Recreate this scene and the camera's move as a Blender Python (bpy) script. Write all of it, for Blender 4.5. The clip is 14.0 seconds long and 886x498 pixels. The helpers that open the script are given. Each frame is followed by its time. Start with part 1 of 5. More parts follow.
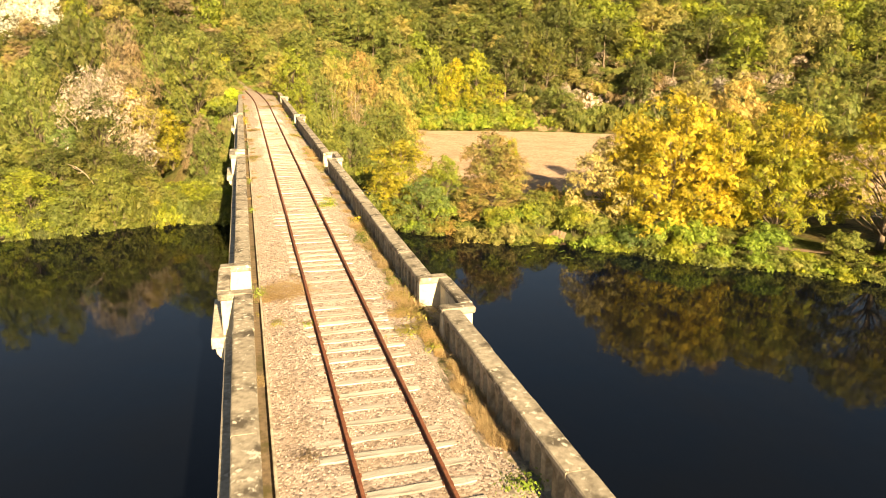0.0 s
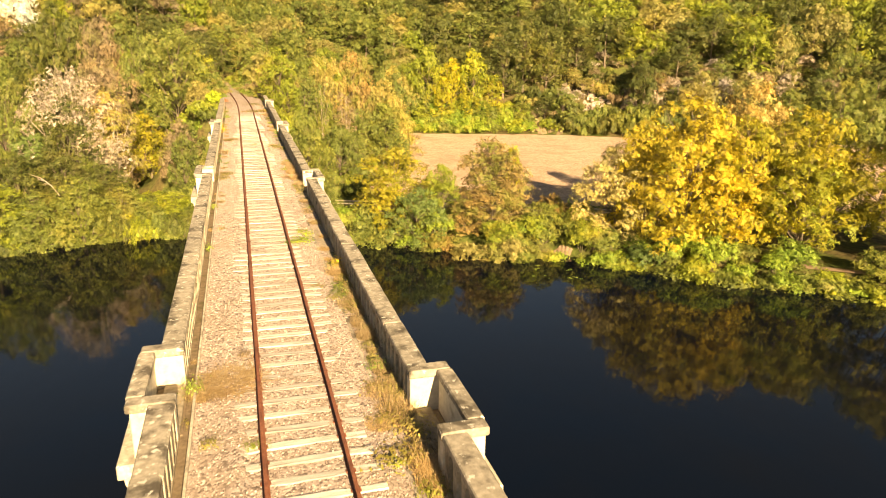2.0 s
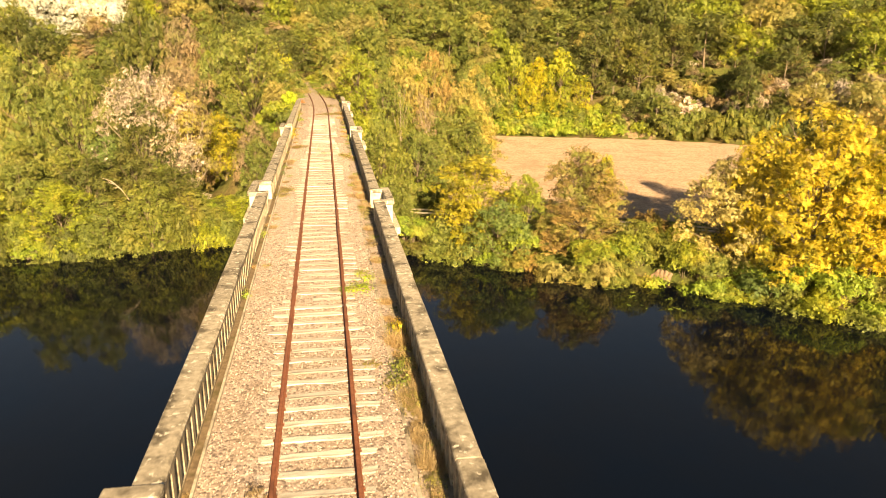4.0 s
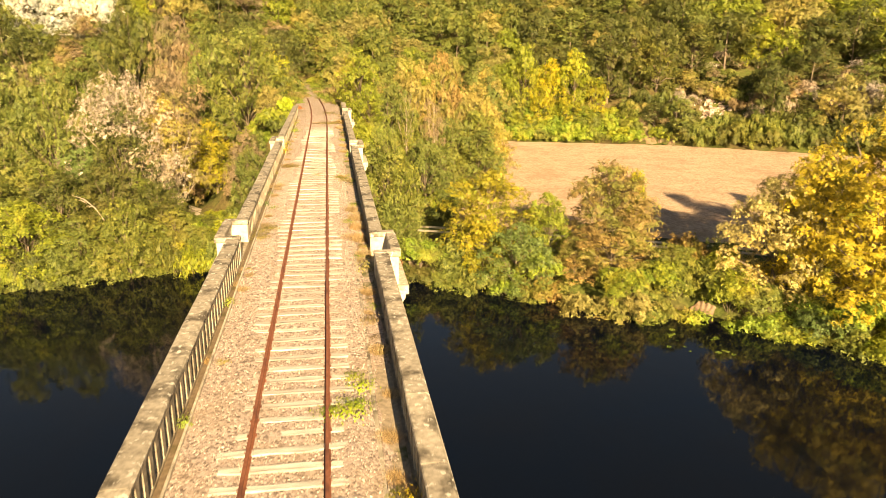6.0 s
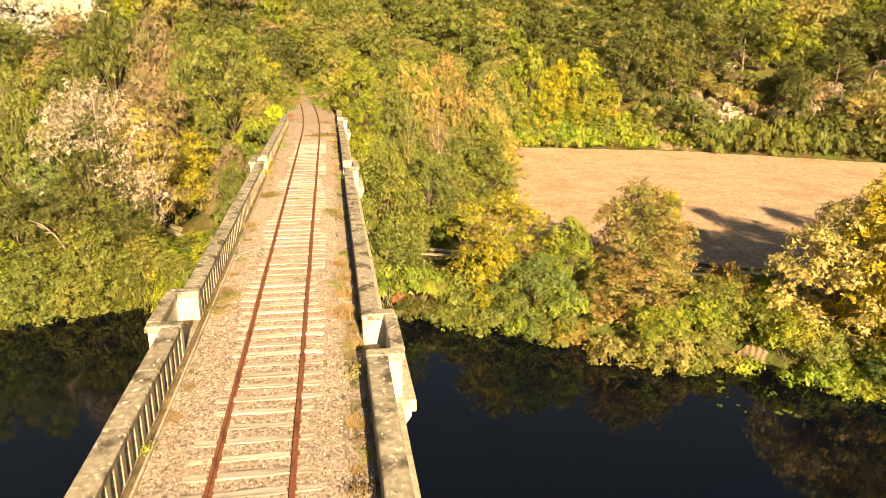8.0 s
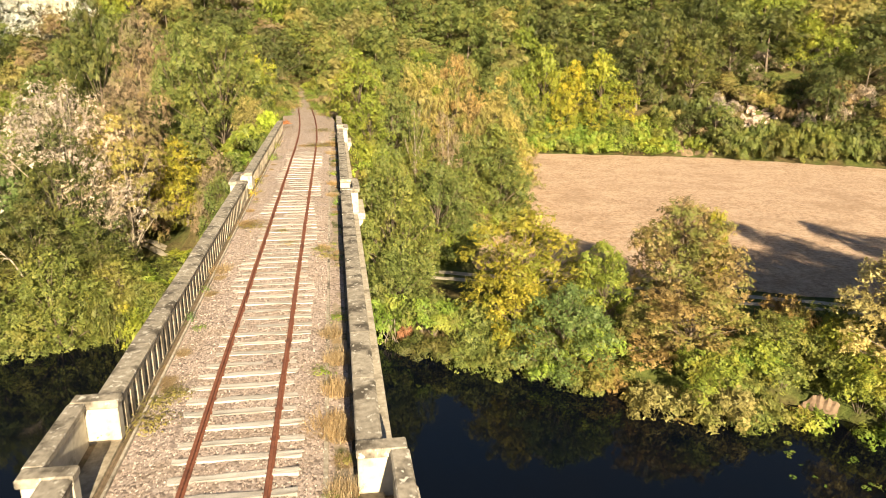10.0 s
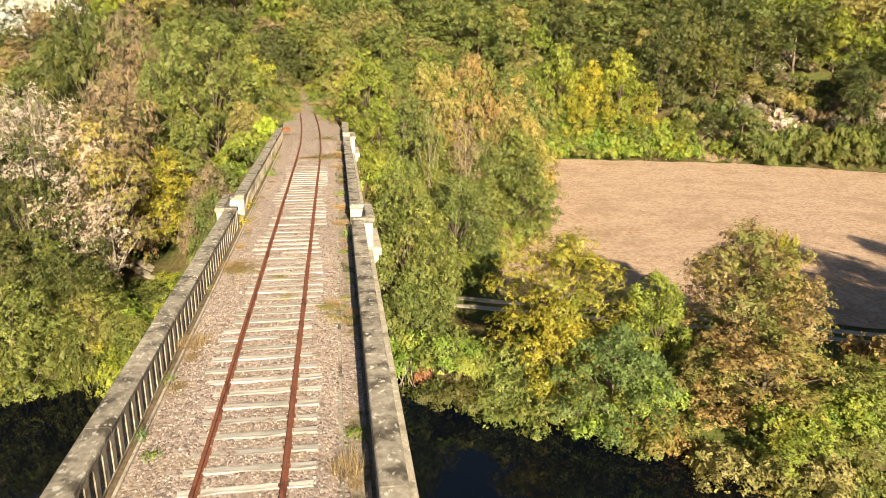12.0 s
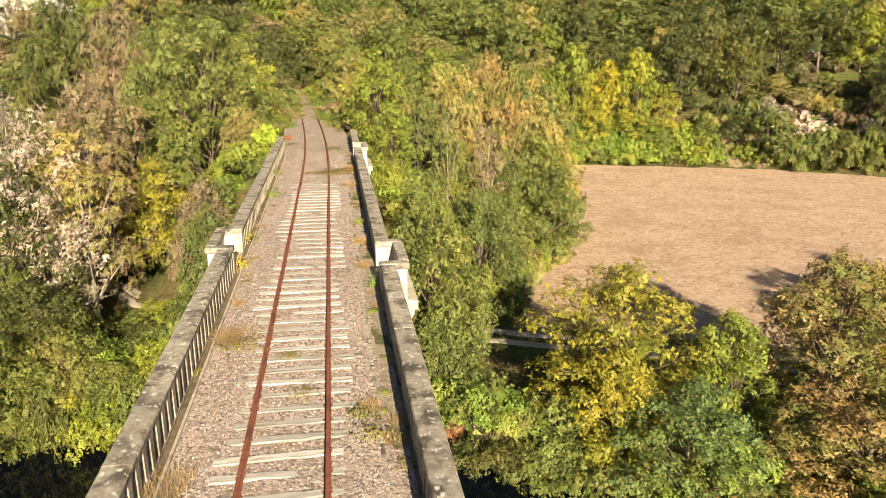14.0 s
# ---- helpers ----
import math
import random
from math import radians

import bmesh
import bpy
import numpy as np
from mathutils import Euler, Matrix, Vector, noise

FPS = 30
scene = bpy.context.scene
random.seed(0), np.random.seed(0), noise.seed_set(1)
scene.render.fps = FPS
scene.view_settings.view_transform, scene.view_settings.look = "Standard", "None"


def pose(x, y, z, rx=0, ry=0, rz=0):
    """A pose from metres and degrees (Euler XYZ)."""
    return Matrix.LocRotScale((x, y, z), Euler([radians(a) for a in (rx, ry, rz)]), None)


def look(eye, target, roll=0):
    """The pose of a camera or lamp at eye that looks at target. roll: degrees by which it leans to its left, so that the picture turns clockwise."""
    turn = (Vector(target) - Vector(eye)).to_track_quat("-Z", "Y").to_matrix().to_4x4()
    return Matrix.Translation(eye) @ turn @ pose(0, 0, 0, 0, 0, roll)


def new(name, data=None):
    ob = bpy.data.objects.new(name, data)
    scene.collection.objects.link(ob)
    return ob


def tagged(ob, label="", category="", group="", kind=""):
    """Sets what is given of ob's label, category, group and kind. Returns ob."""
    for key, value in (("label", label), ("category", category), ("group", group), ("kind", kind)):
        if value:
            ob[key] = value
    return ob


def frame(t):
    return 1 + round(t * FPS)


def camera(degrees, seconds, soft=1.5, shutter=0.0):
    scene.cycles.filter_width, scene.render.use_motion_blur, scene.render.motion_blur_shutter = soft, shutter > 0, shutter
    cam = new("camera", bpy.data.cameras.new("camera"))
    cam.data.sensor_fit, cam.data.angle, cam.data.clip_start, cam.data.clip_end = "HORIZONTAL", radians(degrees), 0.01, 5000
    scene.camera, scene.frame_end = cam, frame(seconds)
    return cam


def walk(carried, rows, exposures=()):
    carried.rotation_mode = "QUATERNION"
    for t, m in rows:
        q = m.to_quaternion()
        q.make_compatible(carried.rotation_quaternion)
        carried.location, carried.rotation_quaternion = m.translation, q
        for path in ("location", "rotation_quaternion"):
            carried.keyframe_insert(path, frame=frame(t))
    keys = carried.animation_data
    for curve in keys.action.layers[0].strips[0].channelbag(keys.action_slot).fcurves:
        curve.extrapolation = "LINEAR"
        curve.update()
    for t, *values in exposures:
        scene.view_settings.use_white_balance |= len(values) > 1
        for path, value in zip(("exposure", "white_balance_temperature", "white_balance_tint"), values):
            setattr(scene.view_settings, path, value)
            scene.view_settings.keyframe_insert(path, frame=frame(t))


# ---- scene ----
cam = camera(64.6, 14.0, soft=0.9, shutter=0.4)
PATH = [
    (0, (-2.243, -3.562, 7.197), (-1.722, -1.714, 6.637), 0.6),
    (0.5, (-1.842, -2.196, 7.227), (-1.319, -0.349, 6.666), 0.6),
    (1, (-1.45, -0.777, 7.263), (-0.924, 1.069, 6.702), 0.6),
    (1.5, (-1.083, 0.646, 7.326), (-0.554, 2.491, 6.765), 0.6),
    (2, (-0.763, 2.048, 7.352), (-0.23, 3.891, 6.789), 0.6),
    (2.5, (-0.319, 3.487, 7.375), (0.214, 5.33, 6.81), 0.6),
    (3, (-0.025, 4.954, 7.384), (0.445, 6.813, 6.819), 0.6),
    (3.5, (0.204, 6.414, 7.387), (0.534, 8.302, 6.819), 0.6),
    (6, (1.039, 15.258, 7.557), (1.344, 17.15, 6.986), 0.5),
    (6.5, (1.242, 17.329, 7.652), (1.548, 19.221, 7.081), 0.5),
    (7, (1.441, 19.253, 7.751), (1.746, 21.145, 7.179), 0.5),
    (7.5, (1.58, 21.034, 7.832), (1.884, 22.925, 7.258), 0.4),
    (8, (1.717, 22.812, 7.839), (2.02, 24.703, 7.264), 0.4),
    (10.5, (2.213, 31.434, 7.527), (2.502, 33.329, 6.955), 0.3),
    (11, (2.208, 33.165, 7.448), (2.494, 35.06, 6.876), 0.2),
    (11.5, (2.11, 34.819, 7.439), (2.397, 36.713, 6.867), 0.2),
    (12, (1.924, 36.437, 7.409), (2.211, 38.332, 6.838), 0.3),
    (12.5, (1.684, 37.979, 7.401), (1.972, 39.874, 6.83), 0.2),
    (13, (1.505, 39.631, 7.371), (1.794, 41.525, 6.799), 0.2),
    (13.5, (1.295, 41.315, 7.344), (1.589, 43.209, 6.773), 0.2),
    (14, (1.098, 42.949, 7.233), (1.394, 44.843, 6.663), 0.2),
]
EXPOSURES = [(0.0, 1.85, 11200, 8), (3.0, 1.78, 12300, 11), (8.2, 1.68, 12000, 10), (10.3, 1.52, 7700, 6), (14.0, 1.38, 7500, 6)]
walk(cam, [(t, look(eye, target, roll)) for t, eye, target, roll in PATH], exposures=EXPOSURES)


# ---- light ----
SUN_UP, SUN_AZ = 21.5, 5.5          # elevation, degrees to the right of straight behind the start
world = bpy.data.worlds.new("sky")
scene.world = world
world.use_nodes = True
wn = world.node_tree
sky = wn.nodes.new("ShaderNodeTexSky")
sky.sky_type, sky.sun_disc = "NISHITA", False
sky.sun_elevation, sky.sun_rotation = radians(SUN_UP), radians(180 - SUN_AZ)
sky.air_density, sky.dust_density, sky.ozone_density = 0.55, 0.5, 2.2
wn.links.new(sky.outputs[0], wn.nodes["Background"].inputs[0])
wn.nodes["Background"].inputs[1].default_value = 0.047
sun = new("sun", bpy.data.lights.new("sun", "SUN"))
sun.data.energy, sun.data.angle, sun.data.color = 5.0, radians(0.53), (1.0, 0.88, 0.72)
sun.matrix_world = look((0, 0, 0), (-math.sin(radians(SUN_AZ)) * math.cos(radians(SUN_UP)),
                                    math.cos(radians(SUN_AZ)) * math.cos(radians(SUN_UP)), -math.sin(radians(SUN_UP))))

# ---- materials ----


def rgb(c):
    return (*c, 1.0)


def shader(name, rough=0.8, metal=0.0, spec=0.3):
    m = bpy.data.materials.new(name)
    m.use_nodes = True
    b = m.node_tree.nodes["Principled BSDF"]
    b.inputs["Roughness"].default_value, b.inputs["Metallic"].default_value = rough, metal
    b.inputs["Specular IOR Level"].default_value = spec
    return m, m.node_tree, b


def coords(nt, kind="Position", scale=(1, 1, 1)):
    if kind == "Position":
        out = nt.nodes.new("ShaderNodeNewGeometry").outputs["Position"]
    else:
        out = nt.nodes.new("ShaderNodeTexCoord").outputs[kind]
    mp = nt.nodes.new("ShaderNodeMapping")
    mp.inputs["Scale"].default_value = scale
    nt.links.new(out, mp.inputs["Vector"])
    return mp.outputs["Vector"]


def noise_tex(nt, vec, scale, detail=4, rough=0.55):
    n = nt.nodes.new("ShaderNodeTexNoise")
    n.inputs["Scale"].default_value, n.inputs["Detail"].default_value, n.inputs["Roughness"].default_value = scale, detail, rough
    nt.links.new(vec, n.inputs["Vector"])
    return n.outputs["Fac"]


def voronoi(nt, vec, scale, out="Distance", feature="F1"):
    n = nt.nodes.new("ShaderNodeTexVoronoi")
    n.feature = feature
    n.inputs["Scale"].default_value = scale
    nt.links.new(vec, n.inputs["Vector"])
    return n.outputs[out]


def ramp(nt, fac, stops):
    n = nt.nodes.new("ShaderNodeValToRGB")
    el = n.color_ramp.elements
    while len(el) < len(stops):
        el.new(0.5)
    for e, (p, c) in zip(el, stops):
        e.position, e.color = p, rgb(c) if len(c) == 3 else c
    nt.links.new(fac, n.inputs["Fac"])
    return n.outputs["Color"]


def mix(nt, fac, a, b, mode="MIX"):
    n = nt.nodes.new("ShaderNodeMix")
    n.data_type, n.blend_type = "RGBA", mode
    for sock, v in ((n.inputs["Factor"], fac), (n.inputs["A"], a), (n.inputs["B"], b)):
        if isinstance(v, (int, float)):
            sock.default_value = v
        elif isinstance(v, tuple):
            sock.default_value = rgb(v)
        else:
            nt.links.new(v, sock)
    return n.outputs["Result"]


def bump(nt, b, height, strength=0.5, dist=0.02):
    n = nt.nodes.new("ShaderNodeBump")
    n.inputs["Strength"].default_value, n.inputs["Distance"].default_value = strength, dist
    nt.links.new(height, n.inputs["Height"])
    nt.links.new(n.outputs["Normal"], b.inputs["Normal"])


def mottled(name, dark, light, scale, stain=None, stain_scale=2.0, stain_at=(0.52, 0.64), rough=0.85, relief=0.4, dist=0.01, spots=None, kind="Position", stretch=(1, 1, 1), metal=0.0, vary=0.0):
    """Grain between two colours, larger stains over it, pale or dark spots, and a fine relief."""
    m, nt, b = shader(name, rough, metal)
    v = coords(nt, kind, stretch)
    g = noise_tex(nt, v, scale, 6, 0.6)
    col = ramp(nt, g, [(0.3, dark), (0.7, light)])
    if stain:
        s = noise_tex(nt, v, stain_scale, 5, 0.6)
        f = ramp(nt, s, [(stain_at[0], (0, 0, 0)), (stain_at[1], (1, 1, 1))])
        col = mix(nt, f, col, stain)
    if spots:
        s = noise_tex(nt, v, scale * 0.9, 4, 0.6)
        f = ramp(nt, s, [(0.59, (0, 0, 0)), (0.64, (1, 1, 1))])
        col = mix(nt, f, col, spots)
    if vary:
        o = nt.nodes.new("ShaderNodeObjectInfo")
        f = ramp(nt, o.outputs["Random"], [(0.0, (1 - vary,) * 3), (1.0, (1 + vary * 0.6,) * 3)])
        col = mix(nt, 1.0, col, f, "MULTIPLY")
    nt.links.new(col, b.inputs["Base Color"])
    bump(nt, b, g, relief, dist)
    return m


CONCRETE = mottled("weathered concrete", (0.36, 0.31, 0.24), (0.58, 0.52, 0.42), 9, stain=(0.17, 0.145, 0.11), stain_scale=1.6, stain_at=(0.5, 0.72), spots=(0.66, 0.6, 0.5), relief=0.5, dist=0.012)
COPING = mottled("lichen coping", (0.23, 0.20, 0.155), (0.45, 0.40, 0.325), 7, stain=(0.10, 0.085, 0.066), stain_scale=1.5, stain_at=(0.49, 0.62), spots=(0.62, 0.58, 0.50), relief=0.7, dist=0.015, vary=0.15)
STAINED = mottled("stained concrete", (0.235, 0.195, 0.145), (0.42, 0.365, 0.285), 9, stain=(0.12, 0.098, 0.07), stain_scale=1.8, stain_at=(0.48, 0.68), relief=0.5, dist=0.012, vary=0.15)
GUTTER = mottled("gutter soil", (0.12, 0.088, 0.06), (0.25, 0.185, 0.125), 9, stain=(0.10, 0.085, 0.04), stain_scale=1.5, relief=0.8, dist=0.02)
MOSSY = mottled("mossy soil", (0.20, 0.16, 0.115), (0.41, 0.335, 0.25), 8, stain=(0.09, 0.095, 0.035), stain_scale=1.3, stain_at=(0.5, 0.6), relief=0.9, dist=0.02)
PALE = mottled("limewashed concrete", (0.44, 0.39, 0.305), (0.61, 0.56, 0.46), 6, stain=(0.27, 0.23, 0.165), stain_scale=2.2, stain_at=(0.56, 0.75), relief=0.3, dist=0.008)
SLEEPER = mottled("bleached oak", (0.40, 0.365, 0.32), (0.68, 0.64, 0.58), 5, stain=(0.27, 0.235, 0.195), stain_scale=1.2, stain_at=(0.48, 0.66), kind="Object", stretch=(0.6, 9, 9), relief=0.8, dist=0.012, vary=0.25)
RUST = mottled("rusted steel", (0.15, 0.05, 0.03), (0.28, 0.11, 0.065), 14, stain=(0.12, 0.045, 0.03), stain_scale=1.2, rough=0.7, relief=0.3, dist=0.003)
SOIL = mottled("bank soil", (0.16, 0.11, 0.07), (0.30, 0.21, 0.13), 3, stain=(0.09, 0.10, 0.035), stain_scale=0.3, relief=0.8, dist=0.05)
GRAVEL = mottled("pale track gravel", (0.38, 0.325, 0.25), (0.56, 0.50, 0.405), 8, stain=(0.30, 0.25, 0.17), stain_scale=0.8, relief=0.6, dist=0.03)
ROCK = mottled("limestone", (0.30, 0.22, 0.17), (0.56, 0.46, 0.385), 2.0, stain=(0.20, 0.13, 0.085), stain_scale=0.7, relief=0.8, dist=0.08, vary=0.2)
BARK = mottled("grey brown bark", (0.10, 0.075, 0.055), (0.24, 0.19, 0.145), 5, kind="Object", stretch=(3, 3, 0.6), relief=0.8, dist=0.03)
PALEBARK = mottled("bleached bark", (0.25, 0.20, 0.155), (0.48, 0.41, 0.335), 5, kind="Object", stretch=(3, 3, 0.6), relief=0.5, dist=0.02)


def ballast_material():
    m, nt, b = shader("pink granite ballast", 0.9)
    v = coords(nt)
    cell = voronoi(nt, v, 17, "Color")
    d = voronoi(nt, v, 17, "Distance")
    sep = nt.nodes.new("ShaderNodeSeparateColor")
    nt.links.new(cell, sep.inputs["Color"])
    col = ramp(nt, sep.outputs["Red"], [(0.0, (0.13, 0.10, 0.085)), (0.35, (0.33, 0.26, 0.222)), (1.0, (0.52, 0.425, 0.37))])
    big = noise_tex(nt, v, 0.9, 4)
    col = mix(nt, ramp(nt, big, [(0.45, (0, 0, 0)), (0.75, (0.6, 0.6, 0.6))]), col, (0.32, 0.24, 0.165))
    nt.links.new(col, b.inputs["Base Color"])
    inv = nt.nodes.new("ShaderNodeMath")
    inv.operation = "MULTIPLY"
    inv.inputs[1].default_value = -1.0
    nt.links.new(d, inv.inputs[0])
    bump(nt, b, inv.outputs[0], 0.6, 0.022)
    return m


def pebble_material():
    m, nt, b = shader("ballast stone", 0.9)
    g = nt.nodes.new("ShaderNodeNewGeometry")
    col = ramp(nt, g.outputs["Random Per Island"], [(0.0, (0.15, 0.115, 0.098)), (0.3, (0.28, 0.215, 0.182)), (0.6, (0.36, 0.285, 0.245)), (0.95, (0.43, 0.36, 0.315)), (1.0, (0.56, 0.51, 0.455))])
    nt.links.new(col, b.inputs["Base Color"])
    return m


def field_material():
    m, nt, b = shader("dry stubble", 0.95, spec=0.1)
    v = coords(nt)
    rows = coords(nt, "Position", (0.85, 1.0, 1))
    g = noise_tex(nt, v, 2.4, 8, 0.82)
    r = noise_tex(nt, rows, 0.7, 6, 0.7)
    big = noise_tex(nt, v, 0.16, 6, 0.72)
    col = ramp(nt, g, [(0.36, (0.25, 0.155, 0.10)), (0.58, (0.62, 0.44, 0.315))])
    col = mix(nt, ramp(nt, r, [(0.42, (0, 0, 0)), (0.62, (0.42, 0.42, 0.42))]), col, (0.69, 0.53, 0.405))
    col = mix(nt, ramp(nt, big, [(0.50, (0, 0, 0)), (0.64, (0.55, 0.55, 0.55))]), col, (0.36, 0.24, 0.16))
    nt.links.new(col, b.inputs["Base Color"])
    bump(nt, b, g, 0.9, 0.12)
    return m


def ground_material():
    m, nt, b = shader("forest floor and grass", 0.95, spec=0.1)
    v = coords(nt)
    g = noise_tex(nt, v, 2.2, 6, 0.7)
    big = noise_tex(nt, v, 0.16, 5, 0.6)
    grass = ramp(nt, g, [(0.3, (0.045, 0.065, 0.018)), (0.7, (0.14, 0.16, 0.045))])
    litter = ramp(nt, g, [(0.3, (0.06, 0.048, 0.022)), (0.7, (0.16, 0.125, 0.058))])
    col = mix(nt, ramp(nt, big, [(0.42, (0, 0, 0)), (0.58, (1, 1, 1))]), grass, litter)
    nt.links.new(col, b.inputs["Base Color"])
    bump(nt, b, g, 1.0, 0.2)
    return m


def water_material():
    m, nt, b = shader("river water", 0.05, spec=0.5)
    b.inputs["IOR"].default_value = 1.33
    v = coords(nt)
    # blue put into the base colour for reflected sky, uneven by noise
    sky_tint = noise_tex(nt, v, 0.12, 4)
    nt.links.new(ramp(nt, sky_tint, [(0.3, (0.0012, 0.0030, 0.0072)), (0.7, (0.0026, 0.0032, 0.0046))]), b.inputs["Base Color"])
    r = noise_tex(nt, coords(nt, "Position", (1, 0.55, 1)), 0.9, 3, 0.5)
    bump(nt, b, r, 0.13, 0.06)
    return m


def leaf_material(name, stops, patch=None, whole=False, *, patch_at=(0.52, 0.66), patch_scale=0.45):
    """Leaves: each its own tint, some parts of the crown turned, and light through the blade."""
    m, nt, b = shader(name, 0.55, spec=0.25)
    g = nt.nodes.new("ShaderNodeNewGeometry")
    col = ramp(nt, g.outputs["Random Per Island"], stops)
    o = nt.nodes.new("ShaderNodeObjectInfo")
    v = coords(nt, "Position")
    if patch:
        n = noise_tex(nt, v, patch_scale, 3, 0.6)
        col = mix(nt, ramp(nt, n, [(patch_at[0], (0, 0, 0)), (patch_at[1], (0.9, 0.9, 0.9))]), col, patch)
    f = ramp(nt, o.outputs["Random"], [(0.0, (0.85, 0.88, 0.9)), (0.5, (1.0, 1.0, 1.0)), (1.0, (1.13, 1.1, 0.98))])
    col = mix(nt, 1.0, col, f, "MULTIPLY")
    wide = noise_tex(nt, v, 0.11, 2, 0.5)
    col = mix(nt, 1.0, col, ramp(nt, wide, [(0.35, (0.85, 0.88, 0.9)), (0.5, (1, 1, 1)), (0.65, (1.18, 1.08, 0.92))]), "MULTIPLY")
    nt.links.new(col, b.inputs["Base Color"])
    t = nt.nodes.new("ShaderNodeBsdfTranslucent")
    nt.links.new(col, t.inputs["Color"])
    mx = nt.nodes.new("ShaderNodeMixShader")
    mx.inputs["Fac"].default_value = 0.14
    nt.links.new(b.outputs[0], mx.inputs[1])
    nt.links.new(t.outputs[0], mx.inputs[2])
    if whole:
        nt.links.new(mx.outputs[0], nt.nodes["Material Output"].inputs["Surface"])
        return m
    # each blade is a sprig of several leaflets with gaps between them
    leaflet = voronoi(nt, coords(nt, "Position", (1, 1, 1.3)), 10.0)
    gaps = ramp(nt, leaflet, [(0.50, (0, 0, 0)), (0.54, (1, 1, 1))])
    hole = nt.nodes.new("ShaderNodeBsdfTransparent")
    cut = nt.nodes.new("ShaderNodeMixShader")
    nt.links.new(gaps, cut.inputs["Fac"])
    nt.links.new(mx.outputs[0], cut.inputs[1])
    nt.links.new(hole.outputs[0], cut.inputs[2])
    nt.links.new(cut.outputs[0], nt.nodes["Material Output"].inputs["Surface"])
    return m


BALLAST, PEBBLE, FIELD, GROUND, WATER = ballast_material(), pebble_material(), field_material(), ground_material(), water_material()
LEAF = {
    "green": leaf_material("green leaves", [(0, (0.074, 0.102, 0.026)), (0.6, (0.150, 0.181, 0.048)), (1, (0.226, 0.248, 0.067))], (0.212, 0.207, 0.060)),
    "dark": leaf_material("dark oak leaves", [(0, (0.043, 0.058, 0.017)), (0.6, (0.094, 0.110, 0.031)), (1, (0.156, 0.163, 0.049))], (0.133, 0.125, 0.043)),
    "lime": leaf_material("yellow green leaves", [(0, (0.125, 0.164, 0.027)), (0.6, (0.225, 0.268, 0.044)), (1, (0.310, 0.324, 0.058))], (0.370, 0.305, 0.053), patch_at=(0.58, 0.72)),
    "gold": leaf_material("greenish gold leaves", [(0, (0.24, 0.22, 0.03)), (0.5, (0.37, 0.335, 0.045)), (1, (0.48, 0.40, 0.055))], (0.19, 0.235, 0.035), patch_at=(0.47, 0.61)),
    "amber": leaf_material("amber leaves", [(0, (0.28, 0.19, 0.06)), (0.5, (0.44, 0.31, 0.10)), (1, (0.58, 0.43, 0.17))], (0.24, 0.23, 0.06), patch_at=(0.55, 0.68)),
    "yellow": leaf_material("yellow leaves", [(0, (0.27, 0.205, 0.028)), (0.5, (0.45, 0.345, 0.046)), (1, (0.60, 0.46, 0.075))], (0.20, 0.235, 0.04), patch_at=(0.55, 0.68)),
    "blue": leaf_material("grey green leaves", [(0, (0.066, 0.108, 0.034)), (0.6, (0.115, 0.172, 0.055)), (1, (0.170, 0.228, 0.073))]),
    "olive": leaf_material("olive brown leaves", [(0, (0.18, 0.158, 0.052)), (0.5, (0.285, 0.248, 0.085)), (1, (0.39, 0.322, 0.114))], (0.225, 0.245, 0.065), patch_at=(0.52, 0.66)),
    "rust": leaf_material("rust brown leaves", [(0, (0.15, 0.11, 0.068)), (0.5, (0.225, 0.165, 0.10)), (1, (0.31, 0.23, 0.14))], (0.21, 0.20, 0.07), patch_at=(0.5, 0.64)),
    "pale": leaf_material("dry pinkish leaves", [(0, (0.275, 0.210, 0.167)), (0.5, (0.405, 0.329, 0.274)), (1, (0.535, 0.459, 0.396))], (0.154, 0.158, 0.048), patch_at=(0.54, 0.62), patch_scale=0.6),
    "silver": leaf_material("silver poplar leaves", [(0, (0.45, 0.46, 0.40)), (0.5, (0.66, 0.66, 0.58)), (1, (0.80, 0.79, 0.72))]),
    "grass": leaf_material("bright bank herbs", [(0, (0.105, 0.175, 0.029)), (0.6, (0.199, 0.292, 0.053)), (1, (0.304, 0.386, 0.076))], (0.304, 0.316, 0.070)),
    "citron": leaf_material("green and yellow leaves", [(0, (0.186, 0.177, 0.026)), (0.5, (0.294, 0.264, 0.040)), (1, (0.408, 0.329, 0.055))], (0.180, 0.203, 0.032), patch_at=(0.48, 0.62)),
    "vine": leaf_material("fresh creeper leaves", [(0, (0.24, 0.33, 0.045)), (0.6, (0.34, 0.43, 0.06)), (1, (0.42, 0.50, 0.08))]),
    "russet": leaf_material("russet leaves", [(0, (0.21, 0.135, 0.052)), (0.5, (0.33, 0.22, 0.085)), (1, (0.45, 0.315, 0.125))], (0.205, 0.215, 0.055), patch_at=(0.47, 0.57)),
    "cream": leaf_material("pale yellow leaves", [(0, (0.28, 0.23, 0.085)), (0.5, (0.45, 0.378, 0.15)), (1, (0.58, 0.50, 0.22))], (0.24, 0.25, 0.06), patch_at=(0.6, 0.72)),
    "coral": leaf_material("reddish leaves", [(0, (0.26, 0.11, 0.05)), (0.5, (0.42, 0.19, 0.10)), (1, (0.55, 0.29, 0.16))]),
    "straw": leaf_material("dry grass", [(0, (0.30, 0.19, 0.09)), (0.5, (0.43, 0.305, 0.165)), (1, (0.54, 0.42, 0.26))], whole=True),
}

# ---- helpers of the build ----


